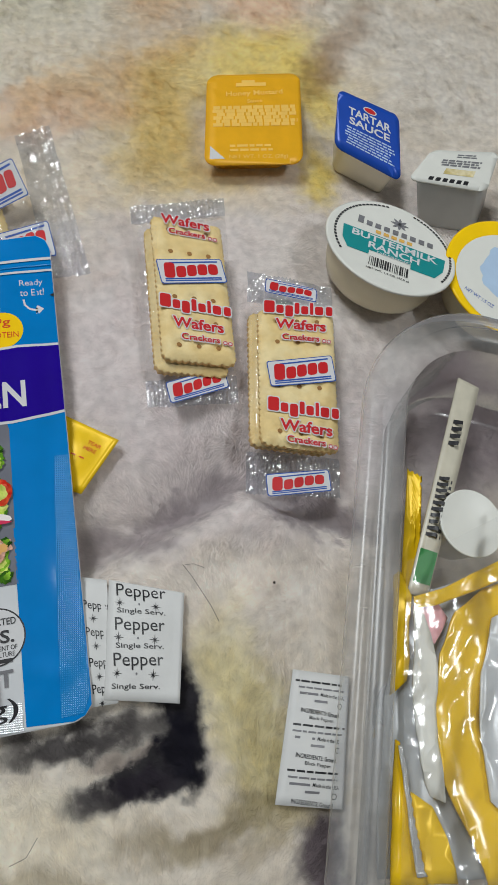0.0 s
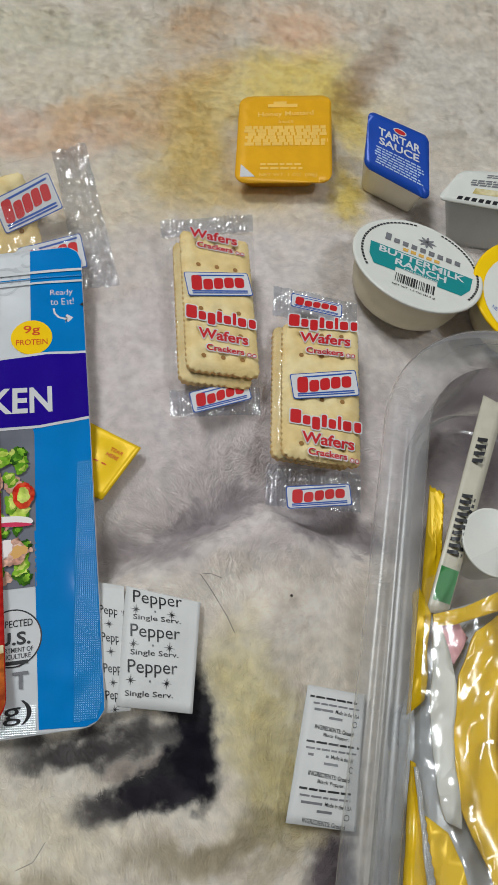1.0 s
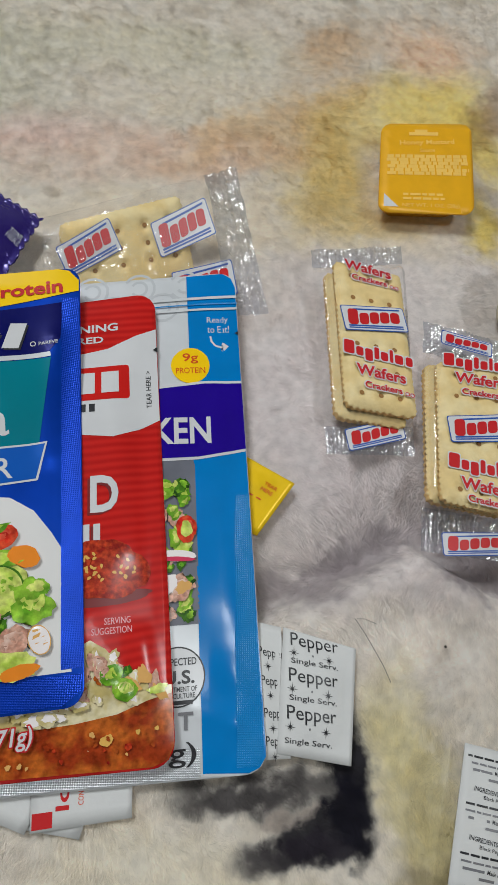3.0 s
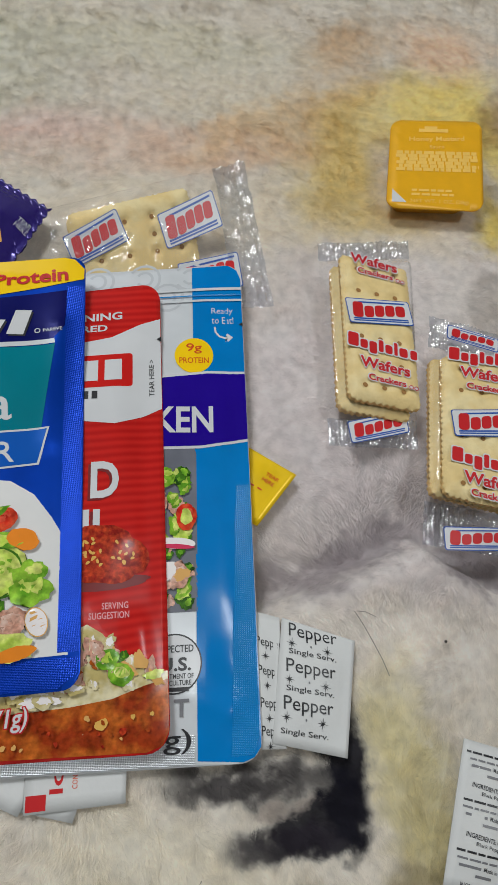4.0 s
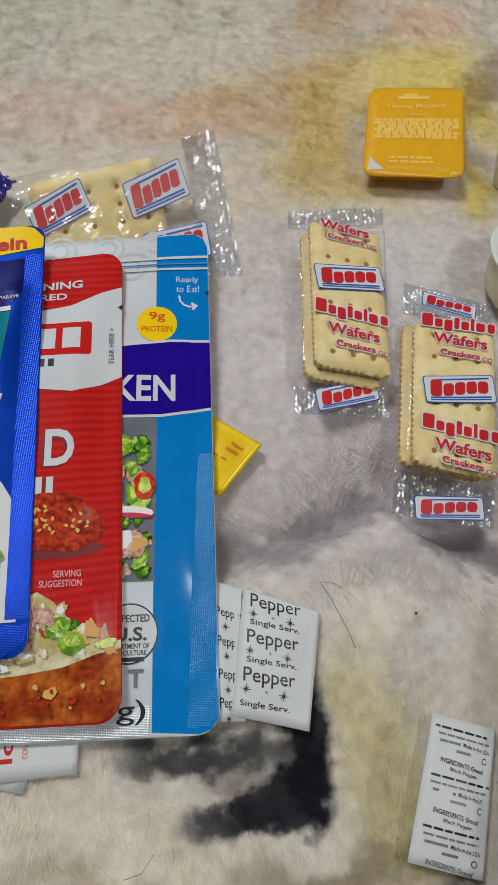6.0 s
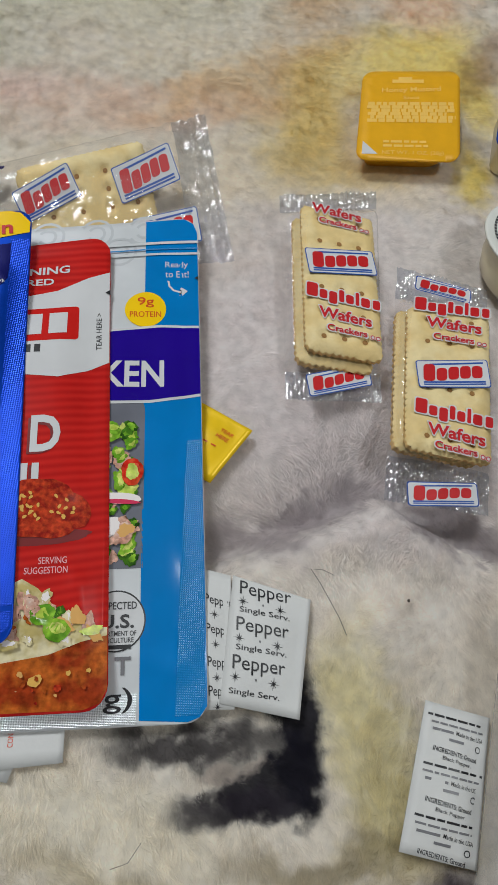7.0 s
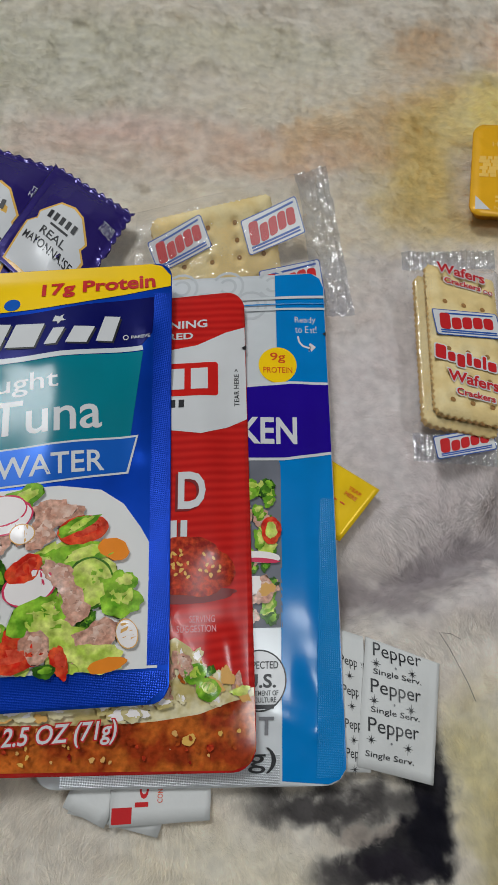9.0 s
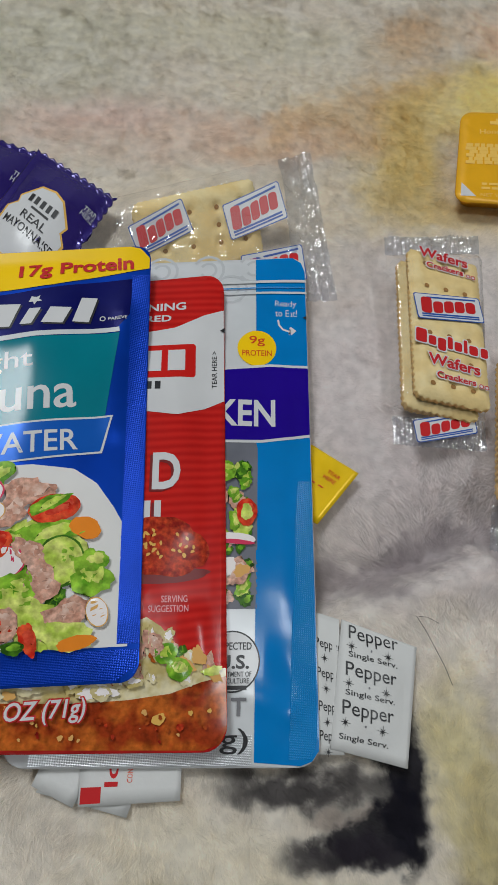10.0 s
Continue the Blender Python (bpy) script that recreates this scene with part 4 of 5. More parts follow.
def plate_mark(sheet, parent, x, y, w, h, lift, turn=0.0, wave=0.0):
    """The maker's plate: white card shape, blue lines and plain red blocks."""
    c, s = math.cos(radians(turn)), math.sin(radians(turn))

    def put(pts):
        out = []
        for a, b in pts:
            b += wave * math.sin(a / w * 5.0)
            out.append((x + a * c - b * s, y + a * s + b * c))
        return out
    ink("name_plate", sheet, [put(round_rect(-w / 2 - 0.5, -h / 2 - 0.5, w / 2 + 0.5, h / 2 + 0.5, 1.4))], BLUE_INK, parent, lift, 4)
    ink("name_plate", sheet, [put(round_rect(-w / 2, -h / 2, w / 2, h / 2, 1.2))], WHITE, parent, lift + 0.2, 4, "white name plate with blue lines")
    lines = []
    for y0, y1 in ((0.36, 0.42), (-0.36, -0.30), (-0.44, -0.39)):
        lines.append(put([(-w * 0.32 if y0 > 0 else -w * 0.44, h * y0), (w * 0.44, h * y0), (w * 0.44, h * y1), (-w * 0.32 if y0 > 0 else -w * 0.44, h * y1)]))
    for ln in lines:
        ink("plate_line", sheet, [ln], BLUE_INK, parent, lift + 0.45, 4)
    for bx, half, lo, hi in ((-0.345, 0.082, -0.27, 0.40), (-0.168, 0.076, -0.25, 0.24), (0.0, 0.076, -0.23, 0.26), (0.168, 0.076, -0.22, 0.26), (0.336, 0.076, -0.21, 0.26)):
        ink("plate_mark", sheet, [put([(x + 0.12 * y, y) for x, y in round_rect((bx - half) * w, lo * h, (bx + half) * w, hi * h, 0.05 * w, 4)])], RED_INK, parent, lift + 0.5, 4)


def red_word(sheet, parent, text, box, lift, turn):
    for b, m, l, g in ((0.7, WHITE, 0, 0.6), (0.26, RED_INK, 0.3, 0.0)):
        write(sheet, text, (box[0] - g, box[1] - g, box[2] + g, box[3] + g), m, parent, lift + l, b, 0, turn)


def name_blocks(sheet, parent, x0, y0, x1, y1, lift, turn):
    """A maker's word as plain red blocks on a white ground."""
    cx, cy = (x0 + x1) / 2, (y0 + y1) / 2
    c, s = math.cos(radians(turn)), math.sin(radians(turn))

    def put(pts):
        return [(cx + (a - cx) * c - (b - cy) * s, cy + (a - cx) * s + (b - cy) * c) for a, b in pts]
    w, h = x1 - x0, y1 - y0
    marks = ((0, 0.15, 1.0, 0), (0.175, 0.28, 0.66, 0), (0.305, 0.415, 0.66, -0.25), (0.44, 0.51, 0.9, 0), (0.535, 0.64, 0.66, 0), (0.665, 0.715, 0.96, 0), (0.74, 0.86, 0.68, 0), (0.90, 1.0, 0.70, 0))
    for i, (a, b, t, low) in enumerate(marks):
        xa, xb, ya, yb = x0 + a * w, x0 + b * w, y0 + low * h, y0 + t * h
        ink("word_mark", sheet, [put(round_rect(xa - 0.6, ya - 0.6, xb + 0.6, yb + 0.6, 1.1, 3))], WHITE, parent, lift + 0.02 * i, 0)
        ink("word_mark", sheet, [put(round_rect(xa, ya, xb, yb, min(1.2, 0.35 * (xb - xa)), 4))], RED_INK, parent, lift + 0.3, 0)


def wrap_film(film, parent, body, body_lift, crimp_low, crimp_high, w, h, seed):
    """Clear wrap lying over the crackers, with crimped flat ends."""
    bm = bmesh.new()
    nx, ny = 44, 90
    rnd = random.Random(seed)

    def high(s, t):
        d = min(t - crimp_low, h - crimp_high - t)
        e = min(s, w - s)
        k = max(0.0, min(1.0, d / 9.0)) ** 0.6 * max(0.0, min(1.0, e / 3.0)) ** 0.5
        z = body_lift * k
        if d < 0:
            z += 0.45 * math.sin(s * 2.6) + 1.4 * noise.noise(Vector((s * 0.1, t * 0.08, seed))) + 0.9 * noise.noise(Vector((s * 0.33, t * 0.3, seed + 2)))
        else:
            z += (0.5 + 1.5 * max(0, 1 - d / 12)) * noise.noise(Vector((s * 0.13, t * 0.11, seed + 5)))
        return z
    grid = []
    for j in range(ny + 1):
        row = []
        for i in range(nx + 1):
            s, t = w * i / nx, h * j / ny
            jag = 0.7 * (i % 2) if j in (0, ny) else 0
            row.append(bm.verts.new((s, t + (jag if j == 0 else -jag), high(s, t))))
        grid.append(row)
    for j in range(ny):
        for i in range(nx):
            f = bm.faces.new((grid[j][i], grid[j][i + 1], grid[j + 1][i + 1], grid[j + 1][i]))
            t = h * (j + 0.5) / ny
            f.material_index = 1 if t < crimp_low or t > h - crimp_high else 0
    bend(bm, film, 0)
    ob = part("wrapper", bm, [FILM, CRIMP], parent, "clear crinkled plastic wrapper", True)
    for f in ob.data.polygons:
        f.use_smooth = f.material_index == 0
    ob.visible_shadow = False
    return ob


def wafer_packet(cr, fl, rows, ends, low_end, high_end, seed, label, slip):
    """Two stacked crackers in printed clear film. rows: what, middle, length, turn of each print on the crackers."""
    sh = Sheet(*cr)
    fm = Sheet(*fl)
    w, h = sh.w, sh.h
    e = thing("cracker_packet", sh.mid - sh.n * 0.016, label, "cracker packet", "cracker packets")
    holes = [(w * (0.24 + 0.26 * (i % 3)), h * (0.10 + 0.16 * (i // 3))) for i in range(18)]
    cracker(sh, e, 0, 5, holes)
    under = Sheet(*[(x + slip[0], y + slip[1], z - 6) for x, y, z in cr])
    cracker(under, e, 0, 6, [])
    for what, x, y, long, turn in rows:
        if what == "plate":
            plate_mark(sh, e, x, y, long, 14.0, 1.4, turn, 0.7)
        elif what == "name":
            name_blocks(sh, e, x - long / 2, y - 3.2, x + long / 2, y + 4.6, 1.4, turn)
        elif what == "wafers":
            red_word(sh, e, "Wafers", (x - long / 2, y - 3.0, x + long / 2, y + 3.2), 1.5, turn)
        elif what == "crackers":
            red_word(sh, e, "Crackers", (x - long / 2, y - 1.8, x + long / 2, y + 1.8), 1.5, turn)
            ink("ring_print", sh, [ellipse(x + long / 2 + k, y - 1.2 - 0.1 * k, 1.4, 1.4, 0, 14) for k in (2.6, 5.2)], WHITE, e, 1.4, 0)
            ink("ring_print", sh, [q for k in (2.6, 5.2) for q in strip_poly([(x + long / 2 + k + 1.0 * math.cos(a), y - 1.2 - 0.1 * k + 1.0 * math.sin(a)) for a in np.linspace(0, 6.28, 13)], 0.4)], RED_INK, e, 1.8, 0)
    for x, y, long, tall, turn in ends:
        plate_mark(fm, e, x, y, long, tall, 2.2, turn, 0.8)
    wrap_film(fm, e, sh, 8.0, low_end, high_end, fm.w, fm.h, seed)
    return e


wafer_packet([(-6, 111, 27), (32, 108, 27), (31, 196, 27), (-8, 200, 27)], [(-13, 89, 15), (33, 92, 15), (36, 222, 19), (-18, 210, 19)],
             [("wafers", 18.2, 84.5, 26, -3), ("crackers", 18.6, 77.3, 19.5, -2), ("plate", 19.2, 53, 34.5, 8), ("name", 19.4, 31.5, 36.5, -3), ("wafers", 19.8, 20.4, 26, -3), ("crackers", 20.4, 12.6, 19.5, -2)],
             [(28, 11, 33, 11, 10)], 16, 13, 3,
             "two golden crackers in clear red-printed wrap on the blanket", (-3.2, -3.4))
wafer_packet([(40, 67, 24), (81, 61, 24), (91, 146, 24), (47, 145, 24)], [(33, 45, 11), (82, 41, 11), (95, 166, 16), (46, 174, 16)],
             [("name", 22, 80.5, 38, -2), ("wafers", 22.8, 70.4, 28, -3), ("crackers", 22.6, 62.6, 20.5, -2), ("plate", 22.4, 42.5, 35.5, 8), ("name", 22.8, 21, 38, -2), ("wafers", 23.8, 10.8, 28, -2), ("crackers", 23.6, 3.6, 20.5, -1)],
             [(27, 7, 33, 10.5, 6), (25, 119.5, 29, 8, -4)], 21, 20, 8,
             "two pale crackers in clear red-printed wrap beside a fold", (-3.6, 1.5))


def open_packet():
    """The pale cracker packet that lies half under the pouches."""
    sh = Sheet((-143, 165, 5), (-78, 189, 5), (-92, 229, 27), (-152, 198, 26))
    e = thing("cracker_packet", sh.mid - sh.n * 0.012, "pale crackers in loose clear wrap half under the pouches", "cracker packet", "cracker packets")
    w, h = sh.w, sh.h
    cracker(sh, e, 0, 5, [(w * a, h * b) for a in (0.22, 0.44, 0.66, 0.86) for b in (0.35, 0.55, 0.75)])
    fm = Sheet((-155, 149, 1), (-39, 175, 4), (-61, 265, 17), (-160, 203, 22))
    plate_mark(sh, e, w * 0.96, h * 0.62, 33, 17, 1.2, 8, 1.2)
    plate_mark(sh, e, w * 0.20, h * 0.62, 30, 17, 1.2, 14, 1.2)
    plate_mark(fm, e, fm.w * 0.72, fm.h * 0.24, 34, 17, 4, 0, 1.6)
    bm = bmesh.new()
    n = 80
    grid = []
    for j in range(n + 1):
        row = []
        for i in range(n + 1):
            s, t = fm.w * i / n, fm.h * j / n
            d = fm.w - 14 - s
            k = max(0.0, min(1.0, d / 22)) * max(0.0, min(1.0, min(t, fm.h - t) / 8)) ** 0.6
            z = 6.5 * k + (1.0 + 1.6 * (d < 12)) * noise.noise(Vector((s * 0.12, t * 0.12, 31))) + (1.1 if d < 16 else 0.4) * noise.noise(Vector((s * 0.3, t * 0.26, 17)))
            if d < 0:
                z += 0.8 * math.sin(s * 3.0)
            row.append(bm.verts.new((s - (0.8 if i == n and j % 2 else 0), t, z)))
        grid.append(row)
    for j in range(n):
        for i in range(n):
            f = bm.faces.new((grid[j][i], grid[j][i + 1], grid[j + 1][i + 1], grid[j + 1][i]))
            f.material_index = 1 if i > n * 0.80 else 0
    bend(bm, fm, 0)
    ob = part("wrapper", bm, [FILM, CRIMP], e, "clear crinkled plastic wrapper", True)
    for f in ob.data.polygons:
        f.use_smooth = f.material_index == 0
    ob.visible_shadow = False


open_packet()


# ---- paper packets ----
def star_lines(x, y, r):
    out = []
    for i in range(8):
        a = math.pi * i / 8 * 2
        k = r if i % 2 == 0 else r * 0.7
        out.append([(x - 0.22 * math.sin(a), y + 0.22 * math.cos(a)), (x + 0.22 * math.sin(a), y - 0.22 * math.cos(a)), (x + k * math.cos(a), y + k * math.sin(a))])
    return out


def pepper_packet(corners, label, back=False):
    sh = Sheet(*corners)
    w, h = sh.w, sh.h
    sh.rise = pillow(w, h, 2.2, 3, 0.8, 0.5, 2)
    e = thing("pepper_packet", sh.mid - sh.n * 0.001, label, "pepper packet", "pepper packets")
    slab("paper_sleeve", sh, [(0, 0), (w, 0), (w, h), (0, h)], PAPER, e, 0, 0.6, 4)
    if not back:
        for y in (43.0, 28.6, 14.0):
            write(sh, "Pepper", (w * 0.10, y - 1.4, w * 0.75, y + 5.6), BLACK_INK, e, 0.5, 0.0, 0, 5)
            if y < 40:
                write(sh, "Single Serv.", (w * 0.12, y + 6.8, w * 0.75, y + 9.6), BLACK_INK, e, 0.5, 0.06, 0, 4)
            ink("star_print", sh, star_lines(w * 0.15, y - 3.4, 2.5) + star_lines(w * 0.62, y - 3.0, 2.7), BLACK_INK, e, 0.5, 0)
            ink("dot_print", sh, [ellipse(w * 0.40, y - 3.0, 0.4, 0.5, 0, 10)], GREY_INK, e, 0.5, 0)
        write(sh, "Single Serv.", (w * 0.09, 4.2, w * 0.72, 7.0), BLACK_INK, e, 0.5, 0.06, 0, 3)
    else:
        for y in (40, 28, 15, 4):
            write(sh, "Pepper", (w * 0.55, y, w * 1.02, y + 5), BLACK_INK, e, 0.4)
            ink("star_print", sh, star_lines(w * 0.7, y - 3.0, 2.2), BLACK_INK, e, 0.4, 0)
    return e


pepper_packet([(-52, -44, 1.5), (-30, -43, 2), (-34, 9, 3.5), (-60, 14, 3)], "white paper pepper packet partly under the blue pouch", True)
pepper_packet([(-36, -41, 2.8), (-4, -46, 2), (1, 1, 2), (-33, 9, 4.4)], "white paper pepper packet with black star print")


def ingredient_packet():
    sh = Sheet((34, -90, 1.5), (64, -96, 1.5), (76, -43, 2), (49, -37, 2))
    w, h = sh.w, sh.h
    sh.rise = pillow(w, h, 2.4, 3, 0.8, 0.4, 6)
    e = thing("pepper_packet", sh.mid - sh.n * 0.001, "white paper pepper packet with its fine print face up", "pepper packet", "pepper packets")
    slab("paper_sleeve", sh, [(0, 0), (w, 0), (w, h), (0, h)], PAPER, e, 0, 0.6, 4)
    for y in (19.3, 37.6, 55.9):
        if y < 50:
            write(sh, "INGREDIENTS: Ground", (w * 0.20, y - 0.8, w * 0.84, y + 1.0), BLACK_INK, e, 0.5, 0.18, 0, -3)
            write(sh, "Black Pepper.", (w * 0.34, y - 3.6, w * 0.76, y - 1.8), BLACK_INK, e, 0.5, 0.05, 0, -3)
        bars(sh, word_bars(w * 0.06, y - 6.4, w * 0.97, y - 4.4, 1, int(y), 0.42), BLACK_INK, e, 0.5)
        bars(sh, word_bars(w * 0.08, y - 8.9, w * 0.97, y - 7.1, 1, int(y) + 1, 0.42), GREY_INK, e, 0.5)
        bars(sh, [(w * 0.16, y - 11.2, w * 0.46, y - 10.2)], GREY_INK, e, 0.5)
        write(sh, "Made in the USA", (w * 0.50, y - 11.6, w * 0.92, y - 10.0), BLACK_INK, e, 0.55, 0.05, 0, -3)
        bars(sh, [(w * 0.40, y - 14.0, w * 0.62, y - 13.0)], GREY_INK, e, 0.5)
        ink("ring_print", sh, strip_poly([(w * 0.85 + 1.1 * math.cos(a), y - 14.6 + 1.1 * math.sin(a)) for a in np.linspace(0, 6.28, 13)], 0.35), BLACK_INK, e, 0.5, 0)
    write(sh, "INGREDIENTS: Ground", (w * 0.22, 0.6, w * 0.84, 2.4), BLACK_INK, e, 0.5, 0.18, 0, -3)
    return e


ingredient_packet()


def paper_slip(corners, label, kind):
    sh = Sheet(*corners)
    w, h = sh.w, sh.h
    e = thing("salt_packet", sh.mid, label, "salt packet", "salt packets")
    slab("paper_sleeve", sh, [(0, 0), (w, 0), (w, h), (0, h)], PAPER, e, 0, 0.6, 5)
    if kind == "red":
        bars(sh, [(0.6, 0.8, 8, 6.0)], RED_INK, e, 0.3)
        write(sh, "Io", (7.1, 7.9, 16.1, 12.9), RED_INK, e, 0.3, 0.15, 0, 90)
        write(sh, "CONT", (15.4, 9, 21.4, 11), ORANGE_INK, e, 0.3, 0.05, 0, 90)
    if kind == "black":
        ink("mark", sh, strip_poly([(20, 24), (17, 21), (18.5, 17), (23, 16.5), (26, 19)], 1.4), BLACK_INK, e, 0.3, 0)
    return e


paper_slip([(-146, -64, 0.5), (-112, -70, 0.5), (-104, -40, 1), (-138, -36, 1)], "torn white paper packet under the red pouch", "black")
paper_slip([(-148, -62, 1.2), (-132, -68, 1.2), (-120, -38, 2), (-140, -34, 2)], "white paper packet corner under the red pouch", "plain")
paper_slip([(-130, -67.5, 2), (-93, -63, 2), (-95, -36, 3), (-133, -38, 3)], "white paper packet with red print under the pouch", "red")


def sachet(corners, mat, name, label, category, group, top=4.0, teeth=0, bar=None):
    sh = Sheet(*corners)
    w, h = sh.w, sh.h
    body = pillow(w, h, top, 4, 0.8, 0.8, 4)

    def crimped(s, t):
        edge = max(0.0, 1 - min(h - t, w - s) / 7) if teeth and w > 20 else 0.0
        return body(s, t) + min(1.0, 2.5 * edge) * (0.35 * math.sin(t * 2.4) + 0.5 * noise.noise(Vector((s * 0.2, t * 0.2, 3))))
    sh.rise = crimped
    e = thing(name, sh.mid - sh.n * 0.002, label, category, group)
    pts = [(0, 0), (w, 0)]
    if teeth:
        for i in range(teeth):
            pts += [(w, h * i / teeth), (w - 1.3, h * (i + 0.5) / teeth)]
    pts += [(w, h)]
    if teeth:
        n = int(teeth * w / h)
        for i in range(n):
            pts += [(w - w * (i + 0.5) / n, h - 1.2), (w - w * (i + 1) / n, h)]
        pts.pop()
    pts += [(0, h)]
    clean = [p for i, p in enumerate(pts) if i == 0 or math.hypot(p[0] - pts[i - 1][0], p[1] - pts[i - 1][1]) > 0.05]
    slab("sachet_body", sh, clean, mat, e, 0, 0.8, 1.3 if teeth and w > 20 else 4)
    return e, sh


e, sh = sachet([(-72, 62, 0), (-45, 50, 3.5), (-27, 76, 6.5), (-54, 92, 2)], MUSTARD, "mustard_sachet", "bright yellow sauce sachet under the blue pouch", "sauce sachet", "sauce sachets", 1.2)
write(sh, "TEAR", (sh.w * 0.62, sh.h * 0.74, sh.w * 0.84, sh.h * 0.80), ORANGE_INK, e, 0.5, 0.05, 0, 0)
write(sh, "HERE", (sh.w * 0.62, sh.h * 0.64, sh.w * 0.82, sh.h * 0.70), ORANGE_INK, e, 0.5, 0.05, 0, 0)
bars(sh, [(sh.w * 0.5, sh.h * 0.5, sh.w * 0.58, sh.h * 0.52), (sh.w * 0.64, sh.h * 0.5, sh.w * 0.72, sh.h * 0.52)], ORANGE_INK, e, 0.5)


def mayo_sachet(corners, label):
    e, sh = sachet(corners, PURPLE, "mayonnaise_sachet", label, "sauce sachet", "sauce sachets", 5, 14)
    w, h = sh.w, sh.h
    pts = [(0.14, 0.05), (0.82, 0.05), (0.84, 0.40), (0.76, 0.46), (0.78, 0.52), (0.62, 0.66), (0.50, 0.69), (0.36, 0.66), (0.20, 0.52), (0.22, 0.46), (0.13, 0.40)]
    ink("label_print", sh, [[((0.48 + (a - 0.48) * 1.07) * w, (0.36 + (b - 0.36) * 1.06) * h) for a, b in pts]], SEED, e, 0.4, 5)
    ink("label_print", sh, [[(a * w, b * h) for a, b in pts]], WHITE, e, 0.6, 5, "white keystone label")
    bars(sh, [(w * (0.30 + 0.075 * i), h * 0.51, w * (0.345 + 0.075 * i), h * 0.58) for i in range(5)], BLACK_INK, e, 0.8)
    bars(sh, [(w * 0.38, h * 0.465, w * 0.60, h * 0.485)], BLACK_INK, e, 0.8)
    write(sh, "REAL", (w * 0.33, h * 0.36, w * 0.64, h * 0.43), BLACK_INK, e, 0.8, 0.12)
    write(sh, "MAYONNAISE", (w * 0.18, h * 0.26, w * 0.80, h * 0.33), BLACK_INK, e, 0.8, 0.1)
    write(sh, "TEAR", (w * 0.80, h * 0.74, w * 0.94, h * 0.78), WHITE, e, 0.5)
    write(sh, "HERE", (w * 0.80, h * 0.69, w * 0.94, h * 0.73), WHITE, e, 0.5)


mayo_sachet([(-262, 165, 9), (-215, 150, 9), (-205, 236, 10), (-252, 246, 10)], "purple foil mayonnaise sachet behind the blue pouch")
mayo_sachet([(-226, 172, 13), (-186, 140, 12), (-162, 212, 12), (-208, 236, 13)], "purple foil mayonnaise sachet lying over another")


# ---- sauce cups ----
def loft(rings, mat, name, parent, label="", close=True):
    """A closed skin through rings of world points."""
    bm = bmesh.new()
    rows = [[bm.verts.new(p) for p in r] for r in rings]
    n = len(rows[0])
    for a, b in zip(rows, rows[1:]):
        for i in range(n):
            bm.faces.new((a[i], a[(i + 1) % n], b[(i + 1) % n], b[i]))
    if close:
        bm.faces.new(list(reversed(rows[0])))
        bm.faces.new(rows[-1])
    bmesh.ops.recalc_face_normals(bm, faces=bm.faces[:])
    return part(name, bm, mat, parent, label, True)


def square_cup(corners, depth, shrink, corner, name, label, lid_mat, cup_mat, category, drop=None):
    """A small tub under a flat peel lid; corners are the lid's."""
    sh = Sheet(*corners)
    w, h = sh.w, sh.h
    e = thing(name, sh.mid - sh.n * depth * 0.001, label, category, "sauce cups")
    down = drop or -sh.n
    rings = []
    for f, k, r in ((2.2, 0.90, corner * 0.9), (2.8, 0.89, corner * 0.9), (depth * 0.9, shrink + 0.02, corner * 0.8), (depth, shrink - 0.05, corner * 0.7)):
        pts = round_rect(w / 2 - w / 2 * k, h / 2 - h / 2 * k, w / 2 + w / 2 * k, h / 2 + h / 2 * k, r)
        rings.append([sh.at(x, y) + down * (f / 1000) for x, y in pts])
    loft(rings, cup_mat, "cup", e)
    lid = slab("lid", sh, round_rect(0, 0, w, h, corner), lid_mat, e, 0, 1.0, 8)
    return lid, sh


# honey mustard: amber lid
e, sh = square_cup([(29, 256, 9), (94, 265, 10), (102, 345, 12), (36, 330, 12)], 16, 0.72, 8, "honey_mustard_cup", "honey mustard dip cup with an amber peel lid", AMBER, AMBER, "sauce cup")
w, h = sh.w, sh.h
bars(sh, [(w * 0.30, h * 0.86, w * 0.62, h * 0.90), (w * 0.36, h * 0.90, w * 0.50, h * 0.93)], PALE_INK, e, 0.3)
write(sh, "Honey Mustard", (w * 0.20, h * 0.74, w * 0.80, h * 0.81), PALE_INK, e, 0.3, 0.15, 0, 2)
write(sh, "Sauce", (w * 0.42, h * 0.67, w * 0.58, h * 0.71), PALE_INK, e, 0.3, 0.1, 0, 2)
bars(sh, word_bars(w * 0.06, h * 0.40, w * 0.96, h * 0.63, 6, 4, 0.97), PALE_INK, e, 0.3)
bars(sh, word_bars(w * 0.24, h * 0.13, w * 0.72, h * 0.22, 2, 8), PALE_INK, e, 0.3)
write(sh, "NET WT. 1 OZ. (28g)", (w * 0.24, h * 0.05, w * 0.84, h * 0.10), PALE_INK, e, 0.3, 0.1)
ink("corner_print", sh, [[(w * 0.05, h * 0.06), (w * 0.20, h * 0.06), (w * 0.05, h * 0.20)]], WHITE, e, 0.3, 0)

